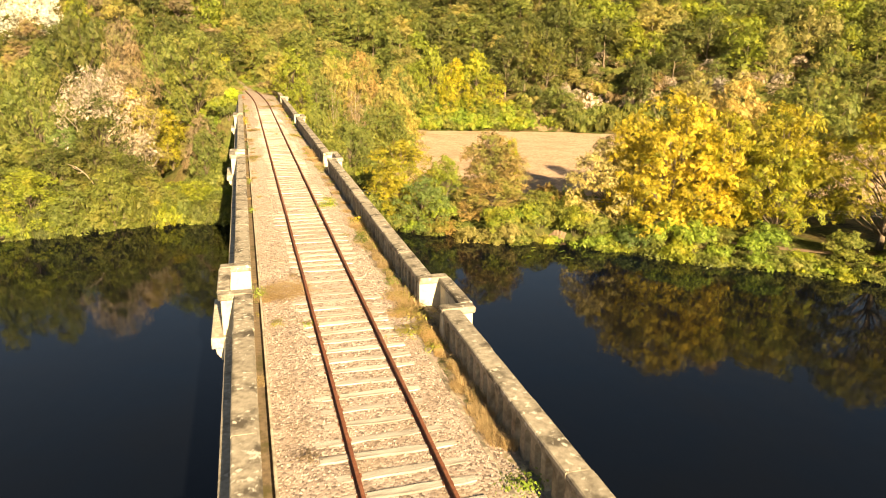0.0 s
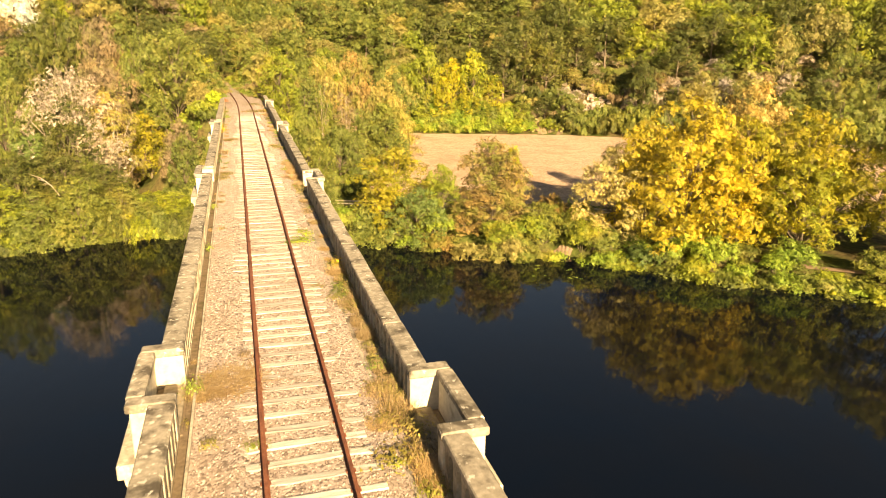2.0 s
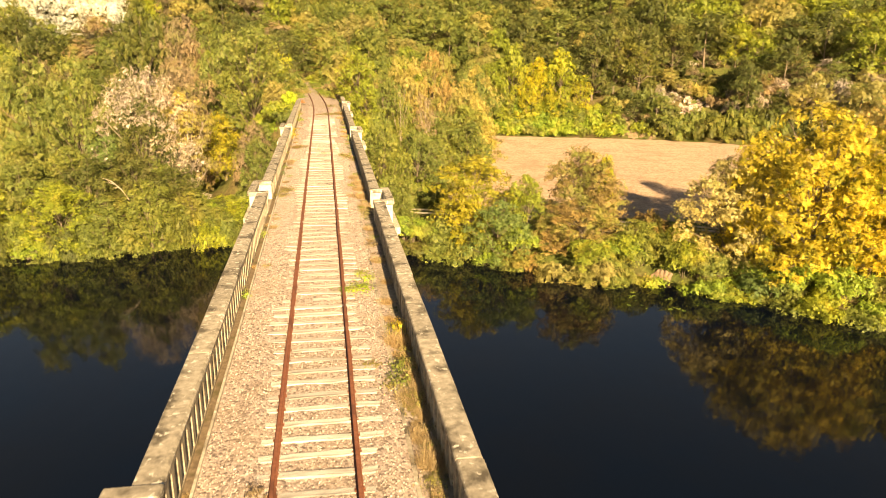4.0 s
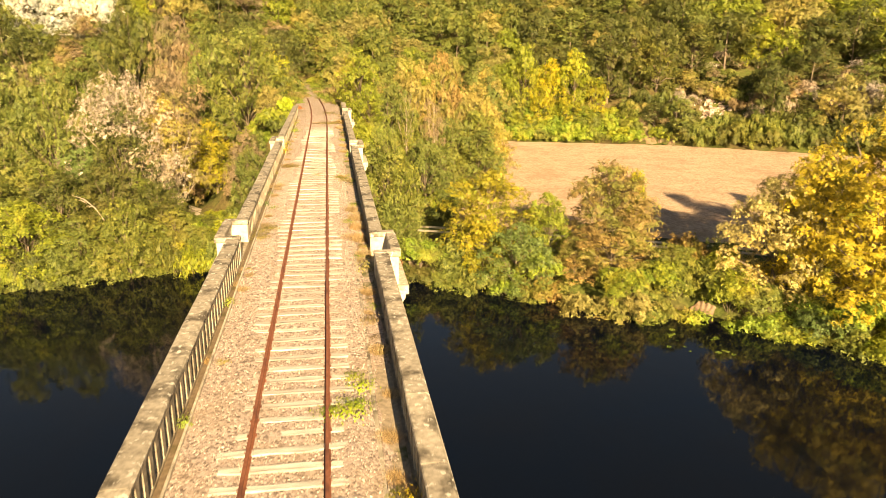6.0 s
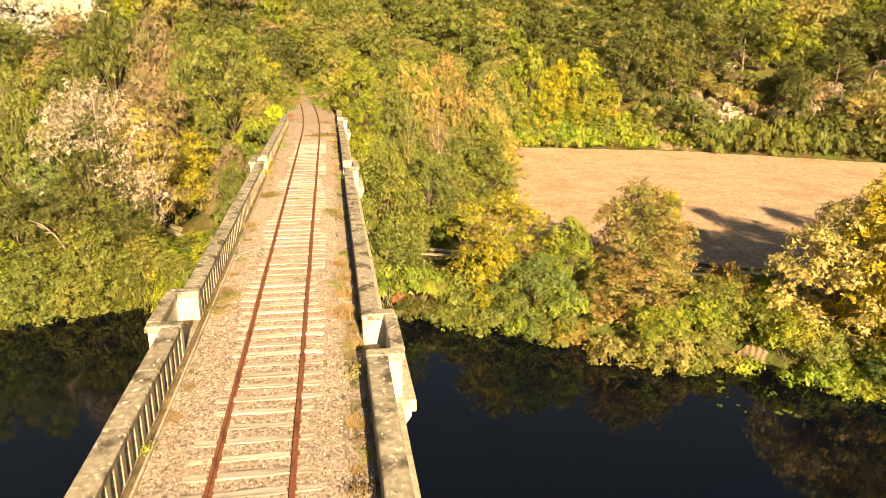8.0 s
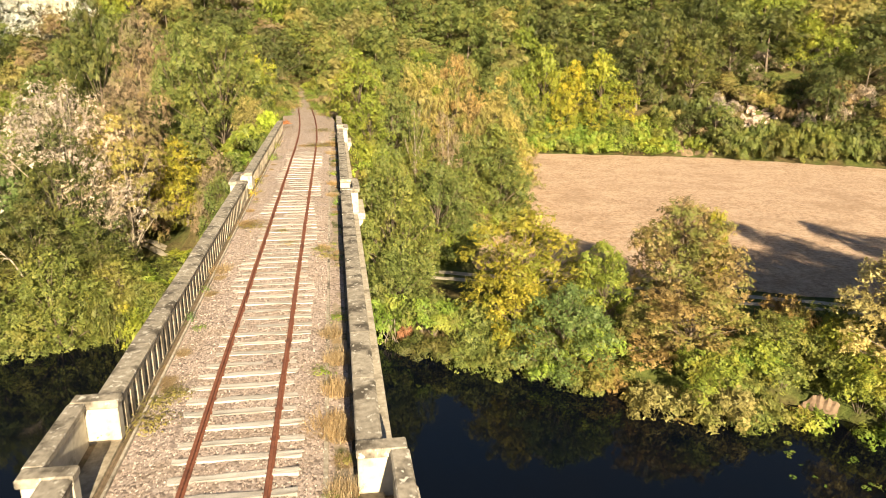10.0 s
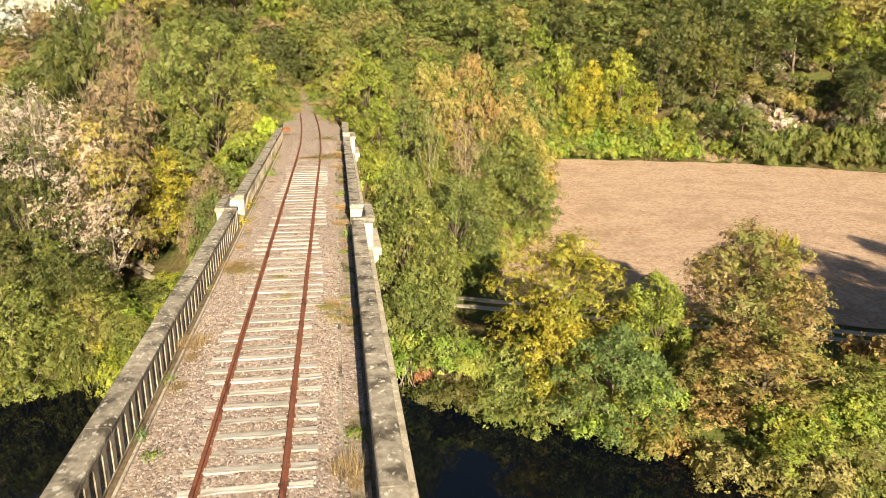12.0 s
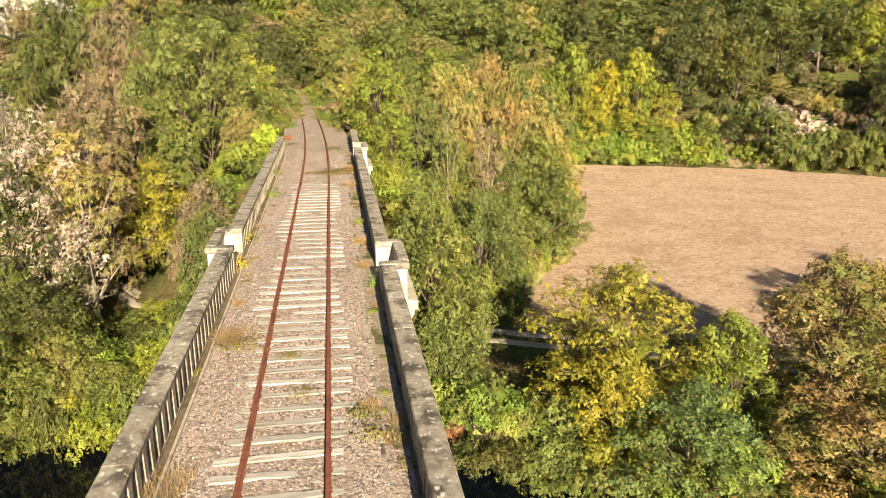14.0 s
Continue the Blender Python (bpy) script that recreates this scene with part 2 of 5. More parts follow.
def link(name, me, mat, parent=None, label="", category="", group="", kind=""):
    ob = new(name, me)
    if mat:
        me.materials.append(mat) if not len(me.materials) else None
    if parent:
        ob.parent = parent
    return tagged(ob, label, category, group, kind)


def part(name, bm, mat, parent=None, label="", smooth=False, **tags):
    """Links a bmesh as one mesh object."""
    me = bpy.data.meshes.new(name)
    bm.normal_update()
    bm.to_mesh(me)
    bm.free()
    if smooth:
        me.polygons.foreach_set("use_smooth", [True] * len(me.polygons))
    return link(name, me, mat, parent, label, **tags)


def thing(name, at, label, category, group="", kind="", m=None):
    e = new(name)
    e.empty_display_size = 0.3
    e.matrix_basis = m if m else pose(*at)
    return tagged(e, label, category, group, kind)


def box(bm, x0, x1, y0, y1, z0, z1, bevel=0.0, seg=1):
    r = bmesh.ops.create_cube(bm, size=1.0, matrix=Matrix.Translation(((x0 + x1) / 2, (y0 + y1) / 2, (z0 + z1) / 2)) @ Matrix.Diagonal((x1 - x0, y1 - y0, z1 - z0, 1)))
    if bevel:
        edges = list({e for v in r["verts"] for e in v.link_edges})
        bmesh.ops.bevel(bm, geom=edges, offset=bevel, segments=seg, affect="EDGES")
    return bm


def boxes(*rows, bevel=0.0):
    bm = bmesh.new()
    for r in rows:
        box(bm, *r, bevel=bevel)
    return bm


def prism(outline, a, b, axis="x"):
    """A closed outline of (u, w) pairs swept from a to b along the axis."""
    bm = bmesh.new()
    place = {"x": lambda s, u, w: (s, u, w), "y": lambda s, u, w: (u, s, w), "z": lambda s, u, w: (u, w, s)}[axis]
    lo = [bm.verts.new(place(a, u, w)) for u, w in outline]
    hi = [bm.verts.new(place(b, u, w)) for u, w in outline]
    n = len(outline)
    for i in range(n):
        bm.faces.new((lo[i], lo[(i + 1) % n], hi[(i + 1) % n], hi[i]))
    bm.faces.new(lo[::-1])
    bm.faces.new(hi)
    bmesh.ops.recalc_face_normals(bm, faces=bm.faces)
    return bm


def blades(name, verts, n):
    """A mesh of n loose three-cornered blades from an array of their corners."""
    me = bpy.data.meshes.new(name)
    me.vertices.add(3 * n)
    me.vertices.foreach_set("co", verts.astype(np.float32).ravel())
    me.loops.add(3 * n)
    me.loops.foreach_set("vertex_index", np.arange(3 * n, dtype=np.int32))
    me.polygons.add(n)
    me.polygons.foreach_set("loop_start", np.arange(0, 3 * n, 3, dtype=np.int32))
    me.update(calc_edges=True)
    return me


def tube(bm, pts, radii, sides=6):
    rings = []
    for i, (p, r) in enumerate(zip(pts, radii)):
        d = (pts[min(i + 1, len(pts) - 1)] - pts[max(i - 1, 0)]).normalized()
        a = d.orthogonal().normalized()
        b = d.cross(a)
        rings.append([bm.verts.new(p + r * (math.cos(2 * math.pi * k / sides) * a + math.sin(2 * math.pi * k / sides) * b)) for k in range(sides)])
    for u, w in zip(rings, rings[1:]):
        twist = min(range(sides), key=lambda s: sum((w[(k + s) % sides].co - u[k].co).length for k in range(0, sides, 2)))
        for k in range(sides):
            bm.faces.new((u[k], u[(k + 1) % sides], w[(k + 1 + twist) % sides], w[(k + twist) % sides]))
    bm.faces.new(rings[-1])
    bm.faces.new(rings[0][::-1])


# ---- the lie of the land ----
WATER_Z, FLAT = -12.0, -10.8
BANK = ((-400, 40), (-120, 62), (-60, 69), (-23, 74.6), (-14, 76.8), (-6, 76.6), (4, 76), (7, 71.4), (11, 69.2), (17, 65.3), (21, 61.5), (28, 60.5), (31, 57), (38, 51), (47, 44), (62, 32), (100, 0), (180, -60), (400, -230))
WAY = ((-60, 122), (-30, 107), (-17, 97.6), (-15, 95.4), (-13.2, 92.9), (-9, 90.3), (0, 87.7), (10, 83.4), (23.6, 78), (36, 73), (60, 61), (100, 36), (180, -20))
HILL = ((-400, 150), (-60, 128), (-20, 128), (10, 138), (22, 148), (31, 147), (63, 138), (88, 123), (140, 98), (220, 40), (400, -100))


def along(line, x):
    return np.interp(x, [p[0] for p in line], [p[1] for p in line])


def track_x(y):
    y = np.asarray(y, float)
    return -0.0012 * np.maximum(y - 82, 0) ** 2 + 0.0012 * np.maximum(y - 105, 0) ** 2 * (y < 150) + (0.0012 * 45 ** 2 + 0.0012 * 136 * (y - 150)) * (y >= 150)


def wobble(x, y, s):
    return np.sin(x * 0.9 / s + 1.3) * np.cos(y * 1.1 / s) + 0.5 * np.sin(x * 2.3 / s + y * 1.7 / s)


def land(x, y):
    """Height of the ground."""
    x, y = np.asarray(x, float), np.asarray(y, float)
    inside = y - along(BANK, x) + 0.5 * np.sin(x * 0.9) + 0.3 * np.sin(x * 2.3)
    z = WATER_Z - 1.5 + np.clip((inside + 1.2) / 3.2, 0, 1) * (FLAT - WATER_Z + 1.5)
    near = -75 + 12 * np.sin(x * 0.02) - y
    z = np.maximum(z, WATER_Z - 1.5 + np.clip(near / 6, 0, 1) * (FLAT + 1.5 - WATER_Z))
    up = y - along(HILL, x)
    h = np.clip(up, 0, None)
    z = np.where(h > 0, FLAT + np.minimum(np.minimum(h, 8) * 0.8 + np.clip(h - 8, 0, None) * 0.41, 70 + 0.02 * h) + wobble(x, y, 9) * np.clip(h / 15, 0, 1) * 0.9, z)
    # the bank that carries the track past the far abutment
    tx = track_x(y)
    side = np.clip(np.abs(x - tx) - 3.4, 0, None)
    top = -0.42 - side * 1.1 - np.clip(94.0 - y, 0, None) * 3.0
    dam = np.where(y > 82, top, -99)
    back = -y - 66
    dam = np.maximum(dam, np.where(back > -8, -0.42 - side * 0.72 - np.clip(-back, 0, None) * 1.5, -99))
    cut = np.clip((np.abs(x - tx) - 3.2) / 7, 0, 1)
    z = np.where((y > 93) & (y < 185), np.minimum(z, -0.42 + cut * 80 + np.clip((y - 150) / 30, 0, 1) ** 2 * 60), z)
    return np.maximum(z, dam)


def lay(name, xs, ys, mat, zoff=0.0):
    X, Y = np.meshgrid(xs, ys)
    Z = land(X, Y) + zoff
    w, h = len(xs), len(ys)
    idx = np.arange(w * h).reshape(h, w)
    faces = np.stack([idx[:-1, :-1], idx[:-1, 1:], idx[1:, 1:], idx[1:, :-1]], -1).reshape(-1, 4)
    me = bpy.data.meshes.new(name)
    me.vertices.add(w * h)
    me.vertices.foreach_set("co", np.stack([X, Y, Z], -1).astype(np.float32).ravel())
    n = len(faces)
    me.loops.add(4 * n)
    me.loops.foreach_set("vertex_index", faces.astype(np.int32).ravel())
    me.polygons.add(n)
    me.polygons.foreach_set("loop_start", np.arange(0, 4 * n, 4, dtype=np.int32))
    me.polygons.foreach_set("use_smooth", np.ones(n, bool))
    me.update(calc_edges=True)
    return link(name, me, mat)


xs = np.concatenate([[-2500, -1200, -600, -400, -300], np.arange(-220, -60, 5.0), np.arange(-60, 100, 1.5), np.arange(100, 260, 4.0), [300, 400, 600, 1200, 2500]])
ys = np.concatenate([[-2500, -1200, -600, -350, -200], np.arange(-130, 30, 5.0), np.arange(40, 160, 1.25), np.arange(160, 330, 4.0), [360, 420, 600, 1200, 2500]])
ground = tagged(lay("ground", xs, ys, GROUND), "wooded valley floor and hillside under grass and leaf litter", "ground", kind="structure")
bm = bmesh.new()
bm.faces.new([bm.verts.new(p) for p in ((-2400, -400, WATER_Z), (2400, -400, WATER_Z), (2400, 160, WATER_Z), (-2400, 160, WATER_Z))])
part("water", bm, WATER, label="dark calm river mirroring the wooded bank", category="river", kind="structure")


def strip(line, offset, width, x0, x1, step, name, mat, lift, label, category, rough=0.0):
    """A ribbon of ground along a line, lying on the land."""
    bm = bmesh.new()
    prev = None
    x = x0
    while x <= x1:
        y = float(along(line, x)) + offset
        dy = float(along(line, x + 0.5) - along(line, x - 0.5))
        nx, ny = -dy / math.hypot(1, dy), 1 / math.hypot(1, dy)
        row = []
        for k in (-1, -0.4, 0.4, 1):
            w = width / 2 * k * (1 + 0.18 * math.sin(x * 1.7 + k))
            px, py = x + nx * w, y + ny * w
            row.append(bm.verts.new((px, py, float(land(px, py)) + lift * (1 if abs(k) < 1 else 0.3) + rough * (math.sin(px * 6.3 + py * 4.1) + 0.6 * math.sin(px * 13.7 - py * 9.0)))))
        if prev:
            for a in range(3):
                bm.faces.new((prev[a], row[a], row[a + 1], prev[a + 1]))
        prev = row
        x += step
    return part(name, bm, mat, label=label, category=category, kind="structure")


SAND = mottled("bare sandy earth", (0.16, 0.105, 0.07), (0.29, 0.205, 0.14), 3, stain=(0.14, 0.095, 0.06), stain_scale=0.6, relief=0.6, dist=0.04)
strip(BANK, 0.5, 0.9, 27.3, 28.8, 0.12, "bank_earth", SAND, 0.06, "bare sandy earth of the broken river bank", "earth", 0.09)
strip(HILL, 1.6, 3.4, 58.6, 65.2, 0.35, "slope_earth", SOIL, 0.08, "bare reddish earth of the slope above the field", "earth", 0.12)
strip(BANK, 3.4, 1.1, 39.5, 51.0, 0.6, "bank_path", SAND, 0.08, "trodden earth path along the river bank", "path")
strip(WAY, -0.75, 0.75, -58, 150, 1.0, "path", GRAVEL, 0.05, "pale gravel wheel track of a farm lane", "lane")
strip(WAY, 0.85, 0.8, -58, 150, 1.0, "path", GRAVEL, 0.05, "pale gravel wheel track of a farm lane", "lane")

# the stubble field, clear of the lane, the dam and the foot of the hill
EDGE_L = ((82, 12.5), (91.4, 14.7), (94.5, 17), (98.5, 21), (111, 24.9), (128, 28), (150, 31))
fx, fy = np.arange(12, 190, 1.5), np.linspace(0, 1, 40)
bm = bmesh.new()
prev = None
for x in fx:
    y0 = float(along(WAY, x)) + 2.2 + 0.3 * math.sin(x)
    y1 = float(along(HILL, x)) - 1.0 + 0.4 * math.sin(x * 0.8)
    ys_left = [p[0] for p in EDGE_L]
    y0 = max(y0, float(np.interp(x, [p[1] for p in EDGE_L], ys_left)) if x < 31 else y0) if x >= 13 else y0
    y1 = min(y1, 150.0)
    if x < 31:
        y1 = min(y1, float(np.interp(x, [p[1] for p in EDGE_L], ys_left)))
        y0 = float(along(WAY, x)) + 2.2
    if y1 <= y0 + 0.2:
        continue
    row = [bm.verts.new((x, y0 + (y1 - y0) * f, FLAT + 0.06 + 0.03 * math.sin(x * 2 + 9 * f))) for f in fy]
    if prev:
        for a in range(len(fy) - 1):
            bm.faces.new((prev[a], row[a], row[a + 1], prev[a + 1]))
    prev = row
part("field", bm, FIELD, label="harvested field of dry tan stubble", category="field", kind="structure", smooth=True)

# standing stalks of the stubble, thickest on the near part
rs = np.random.RandomState(17)
n = 42000
sx = 13 + 95 * rs.uniform(0, 1, n) ** 1.5
lo, hi = along(WAY, sx) + 2.6, np.minimum(along(HILL, sx) - 1.5, 150.0)
sy = lo + (hi - lo) * rs.uniform(0, 1, n) ** 1.6
inside = (sx > np.interp(sy, [p[0] for p in EDGE_L], [p[1] for p in EDGE_L]) + 0.8) & (wobble(sx, sy, 2.3) + wobble(sx + 40, sy * 1.7, 0.8) > rs.normal(-0.3, 0.6, n))
sx, sy = sx[inside], sy[inside]
n = len(sx)
h, a, w = rs.uniform(0.06, 0.15, n), rs.uniform(0, 6.28, n), rs.uniform(0.02, 0.05, n)
foot = np.stack([sx, sy, np.full(n, FLAT + 0.03)], 1)
side = np.stack([np.cos(a) * w, np.sin(a) * w, np.zeros(n)], 1)
tip = foot + np.stack([rs.normal(0, 0.06, n), rs.normal(0, 0.06, n), h], 1)
link("stubble", blades("stubble", np.stack([foot - side, foot + side, tip], 1), n), leaf_material("dry stubble stalks", [(0, (0.34, 0.24, 0.165)), (0.5, (0.50, 0.37, 0.27)), (1, (0.62, 0.48, 0.36))], whole=True), None, "short dry stalks standing in the stubble field", "stubble", kind="stuff")

# ---- the viaduct ----
TOP = 0.60                                   # top of the parapets over the rail head
DECK0 = -66.0
GAPS_R = [(-62.0, -59.8), (-37.0, -34.8), (-12.0, -9.8), (13.1, 15.3), (38.45, 40.7), (63.9, 66.05), (88.6, 90.7)]
GAPS_L = [(a + 2.5, b + 2.5) for a, b in GAPS_R[:-1]]
ENDS = {1: (DECK0, 98.2), -1: (DECK0, 94.6)}
PITCH = 0.48

viaduct = thing("viaduct", (0, 0, 0), "long weathered concrete railway viaduct over the river", "bridge")
# piers and arches stand under the refuges
pier_y = [0.5 * (a + b) + 1.25 for a, b in GAPS_R]
for y in pier_y[1:-1]:
    bm = bmesh.new()
    for z0, z1, g in ((-13.8, -11.2, 0.45), (-11.2, -5.0, 0.12), (-5.0, -4.6, 0.3)):
        box(bm, -2.7 - g, 2.7 + g, y - 1.1 - g, y + 1.1 + g, z0, z1, bevel=0.08)
    part("pier", bm, CONCRETE, viaduct)
for i, (a, b) in enumerate(zip(pier_y, pier_y[1:])):
    y0, y1 = a + 1.05, b - 1.05
    outline = [(a, -0.92), (a, -4.62), (y0, -4.62)]
    n = 20
    for k in range(n + 1):
        t = math.pi * k / n
        outline.append(((y0 + y1) / 2 - (y1 - y0) / 2 * math.cos(t), -4.9 + 3.3 * math.sin(t)))
    outline += [(y1, -4.62), (b, -4.62), (b, -0.92)]
    part("arch_span", prism(outline, -2.75, 2.75), CONCRETE, viaduct)
part("abutment", boxes((-3.1, 3.1, 90.4, 95.4, -13.5, -0.92), bevel=0.05), CONCRETE, viaduct)
part("abutment", boxes((-3.1, 3.1, -66.4, -60.2, -13.5, -0.92), bevel=0.05), CONCRETE, viaduct)
part("deck_slab", boxes((-3.16, 3.16, DECK0, 95.6, -0.90, -0.58), bevel=0.03), CONCRETE, viaduct, "concrete deck slab with a projecting ledge")
for s in (-1, 1):
    # the trough that holds the ballast: a low plinth, and a thin kerb before it
    x0, x1 = (2.365 if s < 0 else 2.30, 2.84)
    part("plinth", boxes((min(s * x0, s * x1), max(s * x0, s * x1), DECK0, ENDS[s][1], -0.58, -0.28), bevel=0.015), STAINED, viaduct)
    k = 1.73 if s > 0 else 2.10
    part("gutter_soil", boxes((-2.37, -2.10, DECK0, 94.4, -0.57, -0.36)), GUTTER, viaduct, "soil in the gutter beside the parapet") if s < 0 else None
    part("verge_soil", boxes((1.83, 2.30, DECK0, 97.0, -0.57, -0.224)), MOSSY, viaduct, "mossy soil beside the parapet") if s > 0 else None
    w = 0.10 if s > 0 else 0.06
    part("kerb", boxes((min(s * k, s * (k + w)), max(s * k, s * (k + w)), DECK0, 93.5, -0.55, -0.19 if s > 0 else -0.15), bevel=0.012), COPING if s > 0 else CONCRETE, viaduct, "narrow weathered concrete kerb beside the ballast")


def baluster_mesh():
    """A flat upright that spreads at its head into half an arch on each side."""
    h0, h1, half, w = -0.28, TOP - 0.13, PITCH / 2, 0.102
    r = half - w
    side = [(w + 0.012, h0), (w, h0 + 0.03), (w, h1 - r - 0.03)]
    for k in range(1, 5):
        t = math.pi / 2 * k / 5
        side.append((w + r - r * math.cos(t), h1 - r - 0.03 + r * math.sin(t)))
    side += [(half, h1 - 0.03), (half, h1)]
    outline = side + [(-u, z) for u, z in reversed(side)]
    bm = prism(outline, -0.1, 0.1)
    me = bpy.data.meshes.new("baluster")
    bm.to_mesh(me)
    bm.free()
    me.materials.append(STAINED)
    return me


def coping_mesh(length, seed):
    rnd = random.Random(seed)
    half, t = 0.245, 0.135
    outline = [(-half + 0.02, -t), (half - 0.02, -t), (half, -t + 0.03), (half + rnd.uniform(-0.006, 0.006), -0.045), (half - 0.05, 0.0), (-half + 0.025, 0.0), (-half, -0.025), (-half, -t + 0.03)]
    bm = prism(outline, -length / 2 + 0.006, length / 2 - 0.006, "y")
    me = bpy.data.meshes.new("coping_stone")
    bm.to_mesh(me)
    bm.free()
    me.materials.append(COPING)
    return me


BALUSTER = baluster_mesh()
COPINGS = {}
PX = 2.605                                    # middle of a parapet


def parapet(s, y0, y1):
    p = thing("parapet", (s * PX, (y0 + y1) / 2, -0.26), "weathered concrete parapet with arched openings under a lichened coping", "parapet", "parapets of the viaduct")
    L = y1 - y0
    mid = (y0 + y1) / 2
    n = max(1, round((L - 0.1) / PITCH))
    step = L / n
    for i in range(n):
        ob = link("baluster", BALUSTER, None, p)
        ob.location, ob.scale = (-s * 0.13, y0 + (i + 0.5) * step - mid, 0.26), (1, step / PITCH, 1)
    m = max(1, round(L / 2.4))
    cl = L / m
    key = round(cl, 3)
    if key not in COPINGS:
        COPINGS[key] = [coping_mesh(cl, k) for k in range(3)]
    rnd = random.Random(int(y0 * 10) + s)
    for i in range(m):
        ob = link("coping_stone", COPINGS[key][i % 3], None, p)
        ob.location = (rnd.uniform(-0.008, 0.008), y0 + (i + 0.5) * cl - mid, TOP + 0.26 + rnd.uniform(-0.006, 0.004))
        ob.rotation_euler = (rnd.uniform(-0.003, 0.003), 0, rnd.uniform(-0.003, 0.003))
    return p


def refuge(s, y0, y1):
    """A bay that steps out over a pier, open to the track."""
    b = thing("refuge_bay", (s * 3.0, (y0 + y1) / 2, -0.6), "pale concrete refuge bay corbelled out from the parapet", "refuge", "refuges of the viaduct")
    o = Vector((s * 3.0, (y0 + y1) / 2, -0.6))

    def put(name, rows, mat, label="", bevel=0.02):
        bm = bmesh.new()
        for x0, x1, a, c, z0, z1 in rows:
            box(bm, min(s * x0, s * x1), max(s * x0, s * x1), a, c, z0, z1, bevel=bevel)
        bmesh.ops.translate(bm, verts=bm.verts, vec=-o)
        part(name, bm, mat, b, label)

    for a, c in ((y0 - 0.34, y0), (y1, y1 + 0.34)):
        put("side_wall", [(2.37, 3.20, a + 0.02, c - 0.02, -0.6, TOP - 0.16)], PALE)
        put("cap_stone", [(2.345, 3.27, a - 0.02, c + 0.02, TOP - 0.16, TOP + 0.025)], COPING, bevel=0.03)
    put("outer_wall", [(3.0, 3.22, y0, y1, -0.6, TOP - 0.16)], PALE)
    put("cap_stone", [(2.95, 3.30, y0 + 0.025, y1 - 0.025, TOP - 0.16, TOP + 0.02)], COPING, "lichened coping stone", bevel=0.03)
    # dark soil colour on the floor, also standing in for the bay's deep shadow
    put("floor_slab", [(2.30, 3.0, y0, y1, -0.6, -0.34)], GUTTER)
    put("ledge_slab", [(2.86, 3.52, y0 - 0.5, y1 + 0.5, -0.88, -0.56)], CONCRETE, "thick projecting ledge slab")
    for yc in (y0 - 0.2, y1 + 0.2):
        outline = [(2.75, -0.88), (3.42, -0.88), (3.40, -1.05), (3.28, -1.22), (3.10, -1.34), (2.90, -1.40), (2.75, -1.40)]
        bm = prism([(s * u, w) for u, w in outline], yc - 0.22, yc + 0.22, "y")
        bmesh.ops.translate(bm, verts=bm.verts, vec=-o)
        part("bracket", bm, PALE, b, "rounded concrete bracket")
    return b


for s, gaps in ((1, GAPS_R), (-1, GAPS_L)):
    at = ENDS[s][0]
    for y0, y1 in gaps:
        if y0 - 0.34 - at > 0.6:
            parapet(s, at, y0 - 0.36)
        if y1 < ENDS[s][1] - 0.3:
            refuge(s, y0, y1)
        at = y1 + 0.36
    if ENDS[s][1] - at > 0.6:
        parapet(s, at, ENDS[s][1])

# ---- the track ----
ballast_xs = np.linspace(-2.11, 2.29, 44)


def bed(x, y):
    """Height of the ballast."""
    c = np.abs(x)
    z = -0.155 + 0.045 * np.clip((c - 1.0) / 0.2, 0, 1) * np.clip((1.5 - c) / 0.2, 0, 1) * (0.7 * np.sin(y * 0.7 + x) + 0.6 * np.where(x < 0, 1.3, 0.2)) - 0.07 * np.clip((c - 1.45) / 0.5, 0, 1)
    return z + 0.007 * wobble(x, y, 0.35) + 0.009 * wobble(x + 3, y, 1.7)


ys_b = np.arange(DECK0, 152, 0.2)
X, Y = np.meshgrid(ballast_xs, ys_b)
Z = bed(X, Y)
edge = np.clip((Y - 91) / 4, 0, 1)
X = X * (1 + 0.15 * edge - 0.85 * np.clip((Y - 106) / 22, 0, 1)) + track_x(Y)
Z = Z - 0.12 * np.clip((Y - 106) / 22, 0, 1)
w, h = X.shape[1], X.shape[0]
idx = np.arange(w * h).reshape(h, w)
faces = np.stack([idx[:-1, :-1], idx[:-1, 1:], idx[1:, 1:], idx[1:, :-1]], -1).reshape(-1, 4)
me = bpy.data.meshes.new("ballast")
me.from_pydata(np.stack([X, Y, Z], -1).reshape(-1, 3).tolist(), [], faces.tolist())
me.polygons.foreach_set("use_smooth", np.ones(len(faces), bool))
link("ballast", me, BALLAST, None, "bed of pinkish crushed stone ballast between the parapets", "ballast", kind="structure")

track = thing("railway_track", (0, 0, -0.2), "rusty disused single railway track on bleached wooden sleepers", "railway track")


